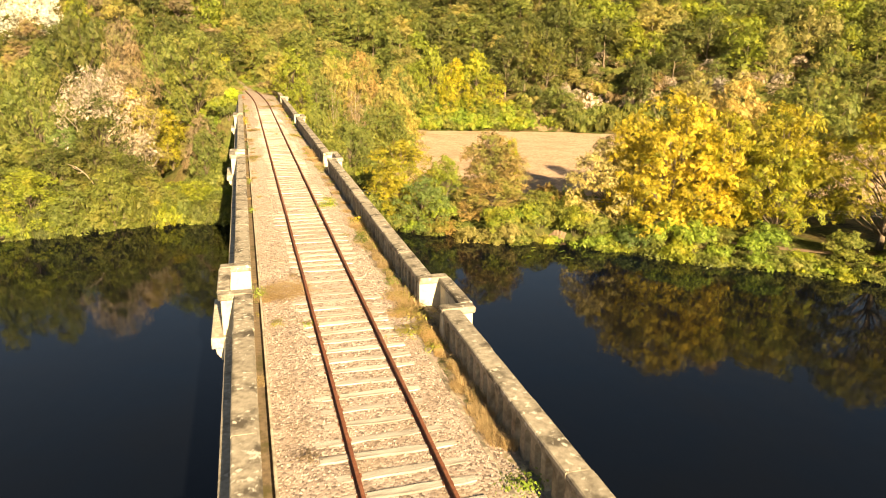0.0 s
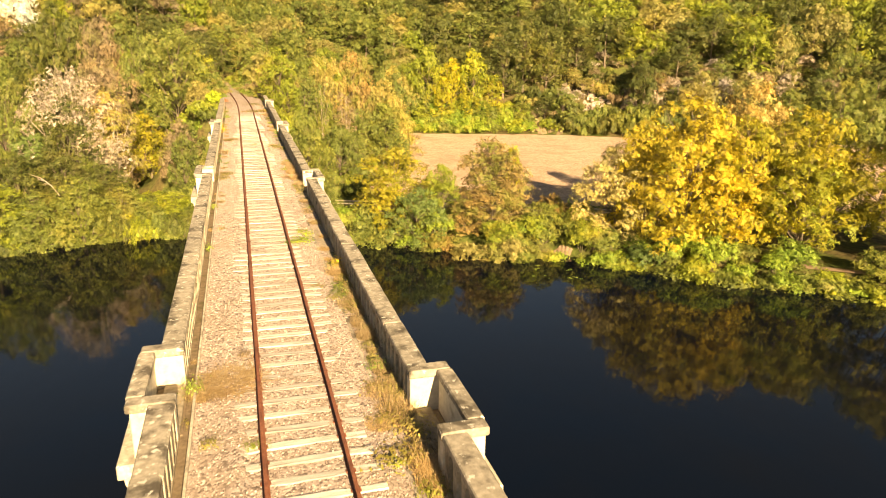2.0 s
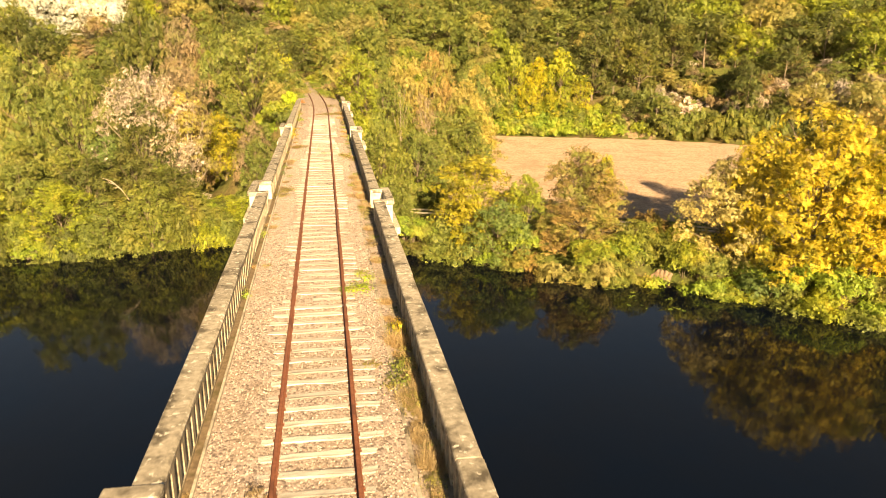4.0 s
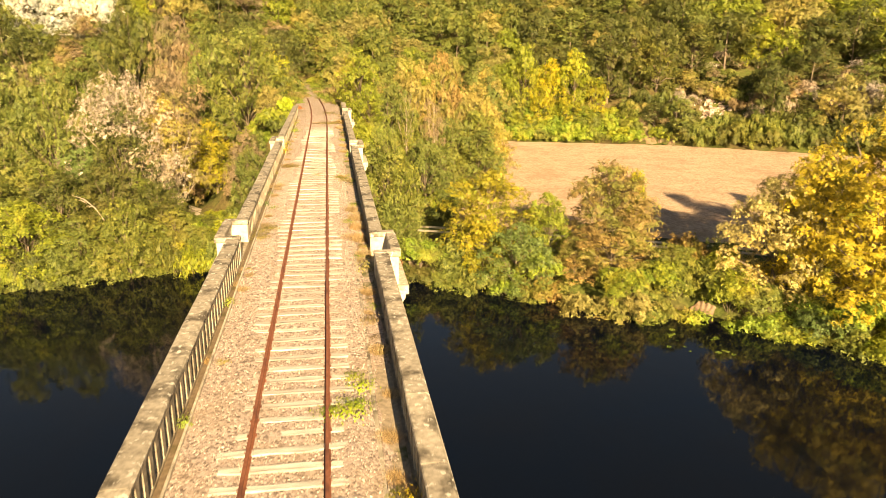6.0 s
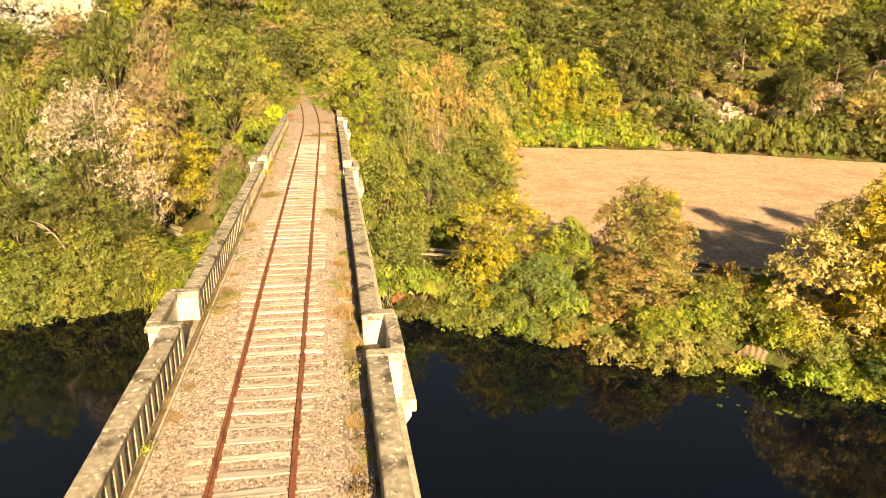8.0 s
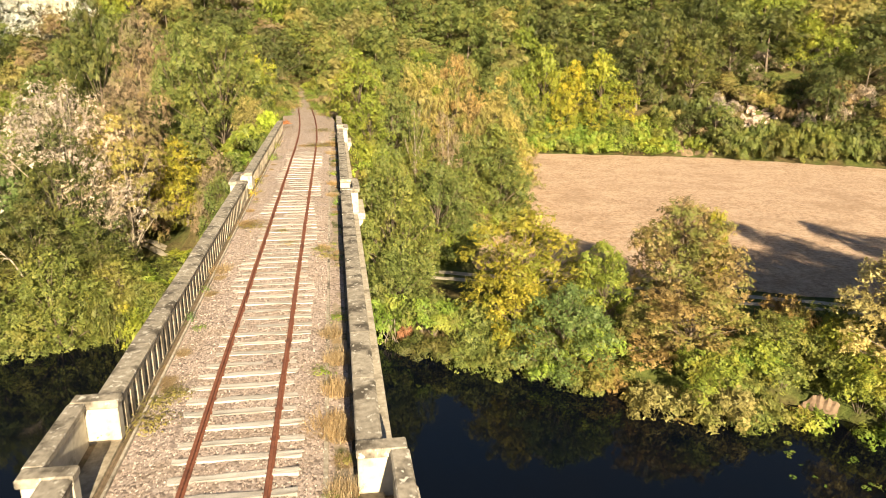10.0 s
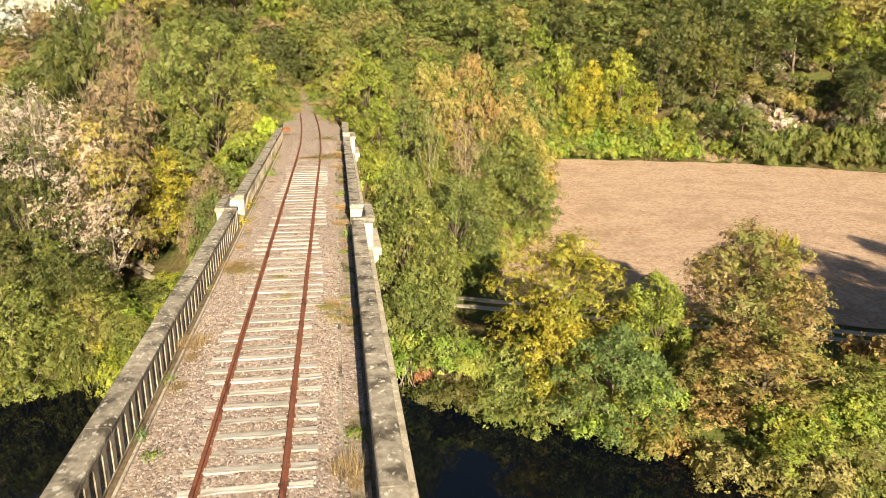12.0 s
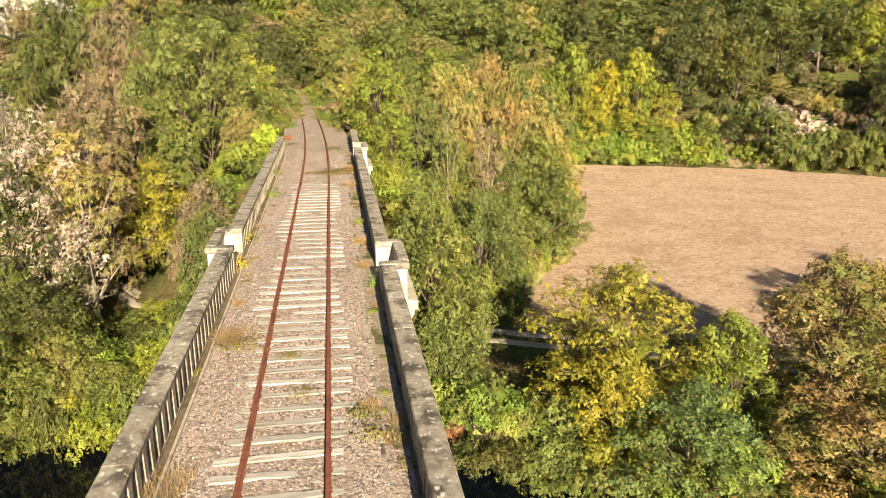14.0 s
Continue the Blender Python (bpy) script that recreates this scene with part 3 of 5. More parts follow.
def rail(s):
    prof = [(-0.066, -0.145), (0.066, -0.145), (0.066, -0.135), (0.018, -0.122), (0.009, -0.105), (0.009, -0.045), (0.032, -0.036), (0.036, -0.010), (0.027, 0.0), (-0.027, 0.0), (-0.036, -0.010), (-0.032, -0.036), (-0.009, -0.045), (-0.009, -0.105), (-0.018, -0.122), (-0.066, -0.135)]
    bm = bmesh.new()
    prev = None
    for y in np.concatenate([np.arange(DECK0, 80, 3.0), np.arange(80, 114, 1.5)]):
        c = s * 0.755 + float(track_x(y)) + 0.006 * math.sin(y * 0.8 + s)
        dz = 0.2 + 0.004 * math.sin(y * 0.6)
        row = [bm.verts.new((c + u, y, w + dz)) for u, w in prof]
        if prev:
            for k in range(len(prof)):
                bm.faces.new((prev[k], prev[(k + 1) % len(prof)], row[(k + 1) % len(prof)], row[k]))
        prev = row
    bmesh.ops.recalc_face_normals(bm, faces=bm.faces)
    return part("rail", bm, RUST, track, "rusted steel rail")


rail(-1), rail(1)


def sleeper_mesh(seed):
    rnd = random.Random(seed)
    bm = bmesh.new()
    n = 8
    prev = None
    for i in range(n + 1):
        x = -1.32 + 2.64 * i / n + (rnd.uniform(-0.03, 0.03) if 0 < i < n else rnd.uniform(-0.06, 0.02) * (1 if i else -1))
        hw, t, dy = 0.122 + rnd.uniform(-0.02, 0.012), 0.072 + rnd.uniform(-0.014, 0.006), rnd.uniform(-0.014, 0.014)
        row = [bm.verts.new((x, dy + u, w)) for u, w in ((-hw, -0.09), (-hw, t - 0.025), (-hw + 0.025, t), (0.02, t - rnd.uniform(0, 0.006)), (hw - 0.025, t), (hw, t - 0.025), (hw, -0.09))]
        if prev:
            for k in range(6):
                bm.faces.new((prev[k], prev[k + 1], row[k + 1], row[k]))
        else:
            bm.faces.new(row[::-1])
        prev = row
    bm.faces.new(prev)
    bmesh.ops.recalc_face_normals(bm, faces=bm.faces)
    me = bpy.data.meshes.new("sleeper")
    bm.to_mesh(me)
    bm.free()
    me.materials.append(SLEEPER)
    return me


def plate_mesh():
    bm = boxes((-0.095, 0.095, -0.06, 0.06, 0.0, 0.01), (-0.088, -0.068, -0.04, -0.018, 0.01, 0.026), (0.068, 0.088, 0.018, 0.04, 0.01, 0.026))
    me = bpy.data.meshes.new("tie_plate")
    bm.to_mesh(me)
    bm.free()
    me.materials.append(RUST)
    return me


SLEEPERS, PLATE = [sleeper_mesh(k) for k in range(9)], plate_mesh()
rnd = random.Random(5)
y = -24.0
k = 0
while y < 108:
    ob = link("sleeper", SLEEPERS[rnd.randrange(9)], None, track)
    ob.location = (float(track_x(y)) + rnd.uniform(-0.035, 0.035), y + rnd.uniform(-0.025, 0.025), rnd.uniform(-0.018, 0.0) - 0.035 * min(1.0, max(0.0, (y - 79) / 4)))
    ob.rotation_euler = (0, 0, rnd.uniform(-0.02, 0.02) + (math.pi if k % 2 else 0) + math.atan(0.0024 * max(y - 82, 0)))
    if 5 < y < 75:
        for s in (-1, 1):
            pl = link("tie_plate", PLATE, None, ob, "rusted iron tie plate")
            away = Vector((s * 0.755, y + rnd.uniform(-0.02, 0.02), 0.05)) - ob.location
            pl.location = Matrix.Rotation(-ob.rotation_euler.z, 3, "Z") @ away
    y += 0.60
    k += 1

# loose stones over the ballast
rs = np.random.RandomState(3)


def stones(n, y0, y1, name):
    """Small crushed stones: blunt twisted chips, half sunk in the bed, joined into one heap."""
    base = np.array([(1, 0.2, -0.2), (-0.1, 1, -0.2), (-1, 0.1, -0.2), (0.1, -1, -0.2), (0.35, 0.25, 0.42), (-0.3, -0.2, 0.36)])
    tri = np.array([(0, 1, 4), (1, 2, 5), (2, 3, 5), (3, 0, 4), (1, 5, 4), (3, 4, 5)])
    x, y = rs.uniform(-2.08, 2.27, n), rs.uniform(y0, y1, n)
    on = (np.abs((y + 24.3) % 0.6 - 0.3) < 0.13) & (np.abs(x) < 1.0 + 0.35 * rs.uniform(0, 1, n)) & (rs.uniform(0, 1, n) < 0.985)
    off = (x > 1.82) & (rs.uniform(0, 1, n) < 0.75)
    x, y = x[~on & ~off], y[~on & ~off]
    n = len(x)
    r = rs.uniform(0.016, 0.038, n)
    a = rs.uniform(0, 6.28, n)
    v = base[None] * rs.uniform(0.65, 1.3, (n, 6, 1)) * r[:, None, None]
    c, s = np.cos(a)[:, None], np.sin(a)[:, None]
    vx, vy = v[..., 0] * c - v[..., 1] * s, v[..., 0] * s + v[..., 1] * c
    vz = v[..., 2] + vx * rs.uniform(-0.4, 0.4, (n, 1)) + (bed(x, y) + 0.1 * r)[:, None]
    pts = np.stack([vx + x[:, None], vy + y[:, None], vz], -1).reshape(-1, 3)
    f = (tri[None] + (6 * np.arange(n))[:, None, None]).reshape(-1, 3)
    me = bpy.data.meshes.new(name)
    me.from_pydata(pts.tolist(), [], f.tolist())
    return link(name, me, PEBBLE, None, "loose crushed stones scattered over the ballast", "stones", kind="stuff")


stones(40000, 7, 62, "ballast_stones")
stones(9000, 62, 92, "ballast_stones")

# ---- plants ----


def leaf_cloud(rs, centres, normals, size, name, tilt=0.4, long=1.25):
    """One small folded blade at each centre, facing roughly along its normal."""
    n = len(centres)
    nrm = normals + rs.normal(0, tilt, (n, 3))
    nrm /= np.linalg.norm(nrm, axis=1)[:, None] + 1e-9
    t = rs.normal(0, 1, (n, 3))
    t -= (t * nrm).sum(1)[:, None] * nrm
    t /= np.linalg.norm(t, axis=1)[:, None] + 1e-9
    b = np.cross(nrm, t)
    s = size * rs.uniform(0.6, 1.3, n)[:, None]
    v = np.stack([centres - t * s * long / 2 + b * s * 0.5, centres + t * s * long * 0.62, centres - t * s * long / 2 - b * s * 0.5], 1)
    return blades(name, v, n)


def crown_points(rs, lobes, n, gap=0.25):
    """Places and outward directions on the shells of a cluster of lobes, thinned so that gaps stay."""
    c = np.array([l[0] for l in lobes])
    r = np.array([l[1] for l in lobes])
    pick = rs.choice(len(lobes), n, p=r ** 2 / (r ** 2).sum())
    d = rs.normal(0, 1, (n, 3))
    d /= np.linalg.norm(d, axis=1)[:, None]
    d[:, 2] = np.where(d[:, 2] < -0.35, -d[:, 2] * 0.6, d[:, 2])
    rad = r[pick] * (1 - np.abs(rs.normal(0, 0.22, n)))
    # knots of leaves and hollows between them
    k = np.sin(d[:, 0] * 7 + pick * 2.1) * np.sin(d[:, 1] * 7 + pick) * np.sin(d[:, 2] * 7 + pick * 1.3)
    rad *= 1 + 0.3 * k
    keep = k > -gap + rs.normal(0, 0.12, n)
    # sprays of leaves on the branch tips, past the rounded mass
    tips = rs.normal(0, 1, (len(lobes), 5, 3)) + np.array([0, 0, 0.2])
    tips /= np.linalg.norm(tips, axis=2)[:, :, None]
    on = rs.uniform(0, 1, n) < 0.3
    e = tips[pick, rs.randint(0, 5, n)] + rs.normal(0, 0.15, (n, 3))
    d = np.where(on[:, None], e / np.linalg.norm(e, axis=1)[:, None], d)
    rad = np.where(on, r[pick] * rs.uniform(0.75, 1.42, n), rad)
    keep |= on
    p = c[pick] + d * rad[:, None] * np.array([1, 1, 0.85])
    return p[keep], d[keep]


def tree_meshes(seed, height=10.0, spread=4.0, base=0.25, nlobes=16, leaves=3000, size=0.4, slim=1.0, bare=0.0, trunk_r=0.16, lean=0.0, twigs=2, skirt=0.0, sides=(7, 5, 4)):
    """Trunk with limbs, and crown, of a tree that stands at the origin."""
    rnd, rs = random.Random(seed), np.random.RandomState(seed)
    bm = bmesh.new()
    pts, z = [], 0.0
    sway = Vector((rnd.uniform(-1, 1), rnd.uniform(-1, 1), 0)) * 0.05 * height
    top = height * (0.82 + 0.1 * bare)
    for i in range(7):
        f = i / 6
        pts.append(Vector((sway.x * math.sin(f * 2.2) + lean * f * f * height, sway.y * math.sin(f * 2.6), -0.4 + f * (top + 0.4))))
    tube(bm, pts, [trunk_r * (1.25 - 1.1 * i / 6) * (1.35 if i == 0 else 1) for i in range(7)], sides[0])
    lobes = []
    small = min(1.0, (26 / nlobes) ** 0.4)
    for i in range(nlobes):
        f = min(1.0, max(base, base + (1 - base) * ((i + 0.5) / nlobes) ** 0.9 + rnd.uniform(-0.05, 0.05)))
        a = i * 2.399 + rnd.uniform(-0.5, 0.5)
        prof = math.sin(math.pi * min(1.0, (0.16 + 0.84 * (f - base) / (1 - base)) ** 0.8)) ** 0.5 * slim + 0.08
        prof = max(prof, skirt * (1.0 if f < 0.5 else 0.0))
        d = spread * prof * rnd.uniform(0.4, 0.9)
        c = Vector((d * math.cos(a) + lean * f * f * height, d * math.sin(a), f * height * 0.93))
        r = small * spread * rnd.uniform(0.22, 0.40) * (1.0 if f < 0.85 else 0.8)
        lobes.append((tuple(c), r))
        if sides[1] == 3 and i % 3:
            continue
        k = min(5, max(1, int((f * 0.72) * 6)))
        s0 = pts[k]
        m = (s0 + c) / 2 + Vector((rnd.uniform(-0.3, 0.3), rnd.uniform(-0.3, 0.3), rnd.uniform(-0.2, 0.5))) * spread * 0.2
        r0 = trunk_r * (0.5 - 0.3 * f)
        tube(bm, [s0, m, c, c + (c - m) * 0.35], [r0, r0 * 0.7, r0 * 0.4, r0 * 0.12], sides[1])
        for _ in range(twigs + int(6 * bare)):
            e = c + Vector((rnd.gauss(0, 1), rnd.gauss(0, 1), abs(rnd.gauss(0, 0.9)))) * r * 0.75
            q = m.lerp(c, rnd.uniform(0.2, 0.9))
            tube(bm, [q, q.lerp(e, 0.55) + Vector((0, 0, 0.1 * r)), e], [r0 * 0.35, r0 * 0.22, r0 * 0.06], sides[2])
    lobes.append(((lean * 0.8 * height, 0, height * 0.62), spread * 0.5 * slim))
    p, d = crown_points(rs, lobes, leaves, gap=0.0 - 0.06 * bare)
    p[:, 2] = np.maximum(p[:, 2], 0.05)
    trunk = bpy.data.meshes.new("trunk")
    bm.to_mesh(trunk)
    bm.free()
    trunk.polygons.foreach_set("use_smooth", [True] * len(trunk.polygons))
    trunk.materials.append(BARK)
    crown = leaf_cloud(rs, p, d + np.array([0, 0, 0.25]), size, "crown")
    crown.materials.append(LEAF["green"])
    return trunk, crown


def bush_meshes(seed, height=2.0, spread=1.6, leaves=1500, size=0.2):
    """Several thin stems and a low crown that reaches the ground."""
    rnd, rs = random.Random(seed), np.random.RandomState(seed)
    bm = bmesh.new()
    lobes = []
    for i in range(9):
        a, d = i * 2.399, spread * math.sqrt((i + 0.4) / 9) * 0.75
        c = Vector((d * math.cos(a), d * math.sin(a), height * rnd.uniform(0.28, 0.72) * (1.1 - 0.45 * d / spread)))
        lobes.append((tuple(c), spread * rnd.uniform(0.3, 0.45)))
        tube(bm, [Vector((0.1 * math.cos(a), 0.1 * math.sin(a), -0.3)), c * 0.55 + Vector((0, 0, 0.1)), c + Vector((0, 0, 0.25 * spread))], [0.03, 0.02, 0.005], 4)
    p, d = crown_points(rs, lobes, leaves, 0.18)
    p[:, 2] = np.maximum(p[:, 2], -0.25)
    stems = bpy.data.meshes.new("stem")
    bm.to_mesh(stems)
    bm.free()
    stems.materials.append(BARK)
    crown = leaf_cloud(rs, p, d + np.array([0, 0, 0.3]), size, "crown")
    crown.materials.append(LEAF["green"])
    return stems, crown


def grow(name, shape, leaf, at, scale, turn, label, category, group="", bark=None):
    """A tree or bush of a given shape in given leaf, standing on the land."""
    x, y, z = at
    sx = scale if isinstance(scale, tuple) else (scale,) * 3
    root = thing(name, (0, 0, 0), label, category, group, m=Matrix.LocRotScale((x, y, z), Euler((0, 0, turn)), sx))
    for me, mat, nm in ((shape[0], bark or BARK, shape[0].name.split(".")[0]), (shape[1], LEAF[leaf], "crown")):
        ob = new(nm, me)
        ob.parent = root
        ob.material_slots[0].link = "OBJECT"
        ob.material_slots[0].material = mat
    return root


SAY = {"green": "green", "dark": "dark green", "lime": "yellow-green", "yellow": "golden yellow", "blue": "grey-green", "olive": "olive-brown", "rust": "rust-brown", "pale": "pale dry", "silver": "silvery white", "amber": "amber", "gold": "greenish gold", "grass": "bright green", "cream": "pale yellow", "russet": "brown and green", "vine": "fresh light green", "citron": "green and yellow", "coral": "reddish"}

# near trees: dense crowns of small leaves; far trees: fewer, larger tufts
NEAR = [tree_meshes(11 + k, 10, 4.2, b, nl, 14500, 0.262, sl, twigs=1, skirt=0.85, sides=(6, 4, 3)) for k, (b, nl, sl) in enumerate(((0.05, 56, 1.0), (0.08, 50, 0.9), (0.04, 60, 1.05), (0.10, 48, 0.85)))] + [tree_meshes(16, 10, 4.2, 0.24, 50, 14500, 0.262, 1.05, twigs=1, sides=(6, 4, 3), trunk_r=0.2)]
MID = [tree_meshes(31 + k, 10, 4.0, b, nl, 6500, 0.36, sl, twigs=1, skirt=0.8, sides=(6, 4, 3)) for k, (b, nl, sl) in enumerate(((0.08, 36, 1.0), (0.12, 32, 0.9), (0.05, 38, 1.0), (0.15, 30, 0.85)))]
FAR = [tree_meshes(51 + k, 10, 4.4, b, nl, 2500, 0.54, sl, twigs=0, skirt=0.8, sides=(5, 3, 3)) for k, (b, nl, sl) in enumerate(((0.12, 20, 1.0), (0.15, 18, 0.95), (0.1, 22, 1.05), (0.18, 17, 0.9), (0.15, 16, 1.1)))]
BARE = tree_meshes(77, 10, 4.0, 0.16, 40, 10500, 0.18, 1.0, bare=1.0, trunk_r=0.13)
THIN = tree_meshes(79, 10, 2.4, 0.25, 18, 4500, 0.22, 0.9, bare=0.7, trunk_r=0.12)
BUSH = [bush_meshes(91 + k, 2.0, 1.7, 1900, 0.215) for k in range(4)]
SCRUB = [bush_meshes(191 + k, 2.0, 1.7, 580, 0.40) for k in range(3)]

planted = []


def tree(x, y, top, r, leaf, kind="near", k=0, turn=0.0, bark=None, what="tree", z=None, lean=0):
    z0 = float(land(x, y)) if z is None else z
    shapes = {"near": NEAR, "mid": MID, "far": FAR, "bare": [BARE], "thin": [THIN]}[kind]
    base_r = {"near": 4.2, "mid": 4.0, "far": 4.4, "bare": 4.0, "thin": 2.4}[kind]
    h = (top - z0) / 9.9
    planted.append((x, y, r))
    return grow("tree", shapes[k % len(shapes)], leaf, (x, y, z0 - 0.1), (r / base_r, r / base_r, h), turn, f"{SAY[leaf]} {what}", "tree", bark=bark)


def bush(x, y, r, h, leaf, k=0, z=None, what="bush on the river bank"):
    z0 = float(land(x, y)) if z is None else z
    return grow("bush", SCRUB[k % 3] if y > 100 else BUSH[k % 4], leaf, (x, y, z0), (r / 1.7, r / 1.7, h / 1.9), k * 1.7, f"{SAY[leaf]} {what}", "bush", "bushes along the banks")


BANKTREE = "tree leaning out over the river from the bank"
# filling the left bank between the water and the half bare trees
tree(-12.0, 97.6, -1.2, 3.6, "citron", k=1, turn=0.2, what="tree turning brown below the viaduct")
tree(-20.2, 82.0, -3.2, 3.4, "dark", k=0, turn=0.9, what="tree behind the bank")
tree(-16.4, 81.6, -4.4, 3.0, "green", k=2, turn=1.9, what="ivy-clad tree behind the bank")
tree(-24.6, 81.4, -2.6, 3.4, "green", k=3, turn=3.9, what="tree behind the bank")
tree(-29.5, 82.5, -1.6, 3.8, "green", "mid", k=1, turn=4.9, what="tree behind the bank")
# far bank, beyond the right-hand parapet
tree(14.3, 72.4, -2.7, 4.2, "citron", k=0, what="broadleaf tree turning yellow on the river bank")
tree(13.2, 69.4, -5.4, 2.5, "citron", k=1, turn=2, what="broadleaf tree turning yellow on the river bank")
tree(15.4, 66.8, -5.9, 2.9, "blue", k=2, turn=1, what="small alder over the water")
tree(18.6, 69.8, -4.2, 2.4, "lime", k=3, turn=3, what="small tree over the water")
tree(20.0, 66.4, -7.2, 1.9, "russet", k=0, turn=1, what="small tree over the water")
tree(24.0, 69.8, -2.0, 4.4, "russet", k=1, turn=0.6, what="bushy tree with thinning leaves on the river bank")
tree(22.6, 65.6, -5.8, 3.6, "russet", k=2, turn=2.2, what="bushy tree with thinning leaves on the river bank")
tree(26.4, 72.2, -2.6, 2.4, "olive", k=0, turn=1.6, what="bushy tree with thinning leaves behind the bank")
tree(24.8, 71.0, -1.6, 1.7, "rust", "thin", turn=0.6, bark=PALEBARK, what="half bare treetop among the bank trees")
tree(26.8, 70.8, -2.6, 1.0, "gold", "mid", k=1, what="slender young tree on the bank")
tree(27.4, 64.4, -7.4, 2.4, "green", k=0, turn=4, what="leafy shrub tree on the bank")
tree(33.6, 60.8, -1.4, 4.0, "cream", k=2, turn=5, what="pale autumn tree on the river bank")
tree(40.8, 56.0, 0.4, 4.6, "yellow", k=1, turn=0.7, what="autumn tree at the water's edge")
tree(38.6, 57.6, 3.2, 6.4, "yellow", k=2, turn=2.7, what="autumn tree at the water's edge")
tree(36.0, 59.5, 0.5, 4.2, "yellow", k=3, turn=1.2, what="autumn tree at the water's edge")
tree(46.4, 59.0, 4.2, 4.4, "amber", k=1, turn=3.3, what="autumn tree behind the bank")
tree(43.0, 55.2, 1.4, 4.4, "citron", k=2, turn=2.2, what="tree turning yellow behind the bank")
tree(48.6, 53.4, 2.2, 5.6, "citron", k=3, turn=0.4, what="tree turning yellow over the bank path")
tree(46.4, 51.0, -1.0, 3.8, "gold", k=4, turn=1.9, what="tree turning yellow over the bank path")
tree(54.0, 46.0, 2.8, 6.0, "citron", k=4, turn=2.0, what="tree turning yellow over the bank path")
tree(60.0, 41.0, 2.0, 6.0, "lime", k=3, turn=0.9, what="tree on the river bank")
tree(68.0, 36.0, 2.0, 6.5, "green", "mid", k=0, what="tree on the river bank")
tree(54.8, 57.0, 4.6, 5.2, "green", "mid", k=2, what="tree behind the bank")
# close beside the viaduct
tree(6.0, 77.5, -0.3, 3.3, "green", k=1, turn=0.3, what="alder close beside the viaduct")
tree(6.4, 75.6, -5.4, 2.4, "green", k=3, turn=5.3, what="alder drooping over the water")
tree(7.4, 80.2, -3.8, 2.2, "green", k=2, turn=1.3, what="alder close beside the viaduct")
tree(6.2, 83.8, 0.2, 3.0, "green", k=3, turn=2.3, what="tree close beside the viaduct")
tree(10.8, 88.6, -2.2, 3.4, "green", "near", k=0, turn=3.0, what="tree at the foot of the railway bank")
tree(13.6, 93.5, -3.2, 3.2, "green", "mid", k=1, turn=1.0, what="tree at the field's edge")
# left of the viaduct
tree(-12.8, 77.6, -6.6, 2.6, "green", k=1, turn=4.4, what=BANKTREE)
tree(-16.2, 75.9, -5.2, 3.3, "green", k=3, turn=1.4, what=BANKTREE)
tree(-19.8, 75.2, -6.4, 3.4, "green", k=1, turn=2.4, what=BANKTREE)
tree(-24.0, 75.4, -5.0, 3.4, "lime", k=0, turn=3.6, what=BANKTREE)
tree(-14.4, 79.4, -4.6, 2.8, "dark", k=2, turn=5.1, what=BANKTREE)
tree(-18.0, 78.8, -3.4, 3.0, "dark", k=0, turn=0.4, what=BANKTREE)
tree(-22.0, 78.6, -3.4, 3.2, "dark", k=2, turn=2.0, what=BANKTREE)
tree(-27.4, 77.4, -3.0, 3.6, "green", k=3, turn=1.0, what=BANKTREE)
tree(-32.0, 75.6, -4.0, 4.4, "lime", "mid", k=1, turn=3.6, what=BANKTREE)
tree(-38.0, 75.6, -4.5, 4.4, "green", "mid", k=0, turn=3.6, what=BANKTREE)
tree(-10.4, 77.2, -8.2, 2.1, "green", k=1, turn=3.0, what=BANKTREE)
tree(-10.4, 81.4, -8.8, 2.2, "green", k=3, turn=1.0, what="bushy tree on the river bank")
tree(-8.0, 78.6, -7.6, 2.5, "lime", k=2, turn=0.8, what="bush-like tree under the viaduct")
tree(-5.8, 76.6, -8.4, 2.3, "green", k=1, turn=2.8, what="bush-like tree under the viaduct")
tree(-18.2, 84.8, 1.6, 3.6, "dark", k=2, turn=0.5, what="ivy-clad tree behind the bank")
tree(-18.4, 86.8, 5.0, 5.6, "pale", "bare", turn=0.5, bark=PALEBARK, what="half bare tree with bleached branches")
tree(-16.0, 85.6, -2.2, 3.2, "pale", "bare", turn=2.5, bark=PALEBARK, what="half bare tree with bleached branches")
tree(-14.6, 88.6, 2.6, 3.0, "olive", "thin", turn=1.5, bark=PALEBARK, what="half bare tree with a pale forked trunk")
tree(-7.2, 88.2, -2.8, 2.2, "green", "near", k=3, turn=0.7, what="tree turning yellow below the viaduct")
tree(-7.9, 91.2, -1.4, 2.4, "rust", "mid", k=3, turn=0.7, what="tree below the railway bank")
tree(-25.5, 88.0, 5.6, 4.2, "green", "near", k=1, turn=5.0, what="tall tree behind the bank")
tree(-22.0, 84.0, -2.0, 3.2, "blue", "near", k=3, turn=5.5, what="tree behind the bank")
tree(-31.0, 90.0, 6.4, 4.6, "green", "mid", k=2, turn=5.0, what="tall tree behind the bank")
tree(-8.4, 100.5, 9.2, 5.3, "green", "near", k=0, turn=1.1, what="broad tree beside the railway")
tree(-12.6, 104.0, 8.6, 4.6, "green", "near", k=2, turn=4.1, what="broad tree beside the railway")
tree(-5.4, 96.0, 2.8, 1.9, "olive", "near", k=3, turn=2.1, what="small tree at the end of the viaduct")
tree(-6.8, 92.5, -1.6, 2.2, "green", "mid", k=1, turn=2.1, what="small tree at the end of the viaduct")
tree(-16.0, 96.0, 5.0, 4.2, "rust", "mid", k=0, turn=2.1, what="tree above the farm lane")
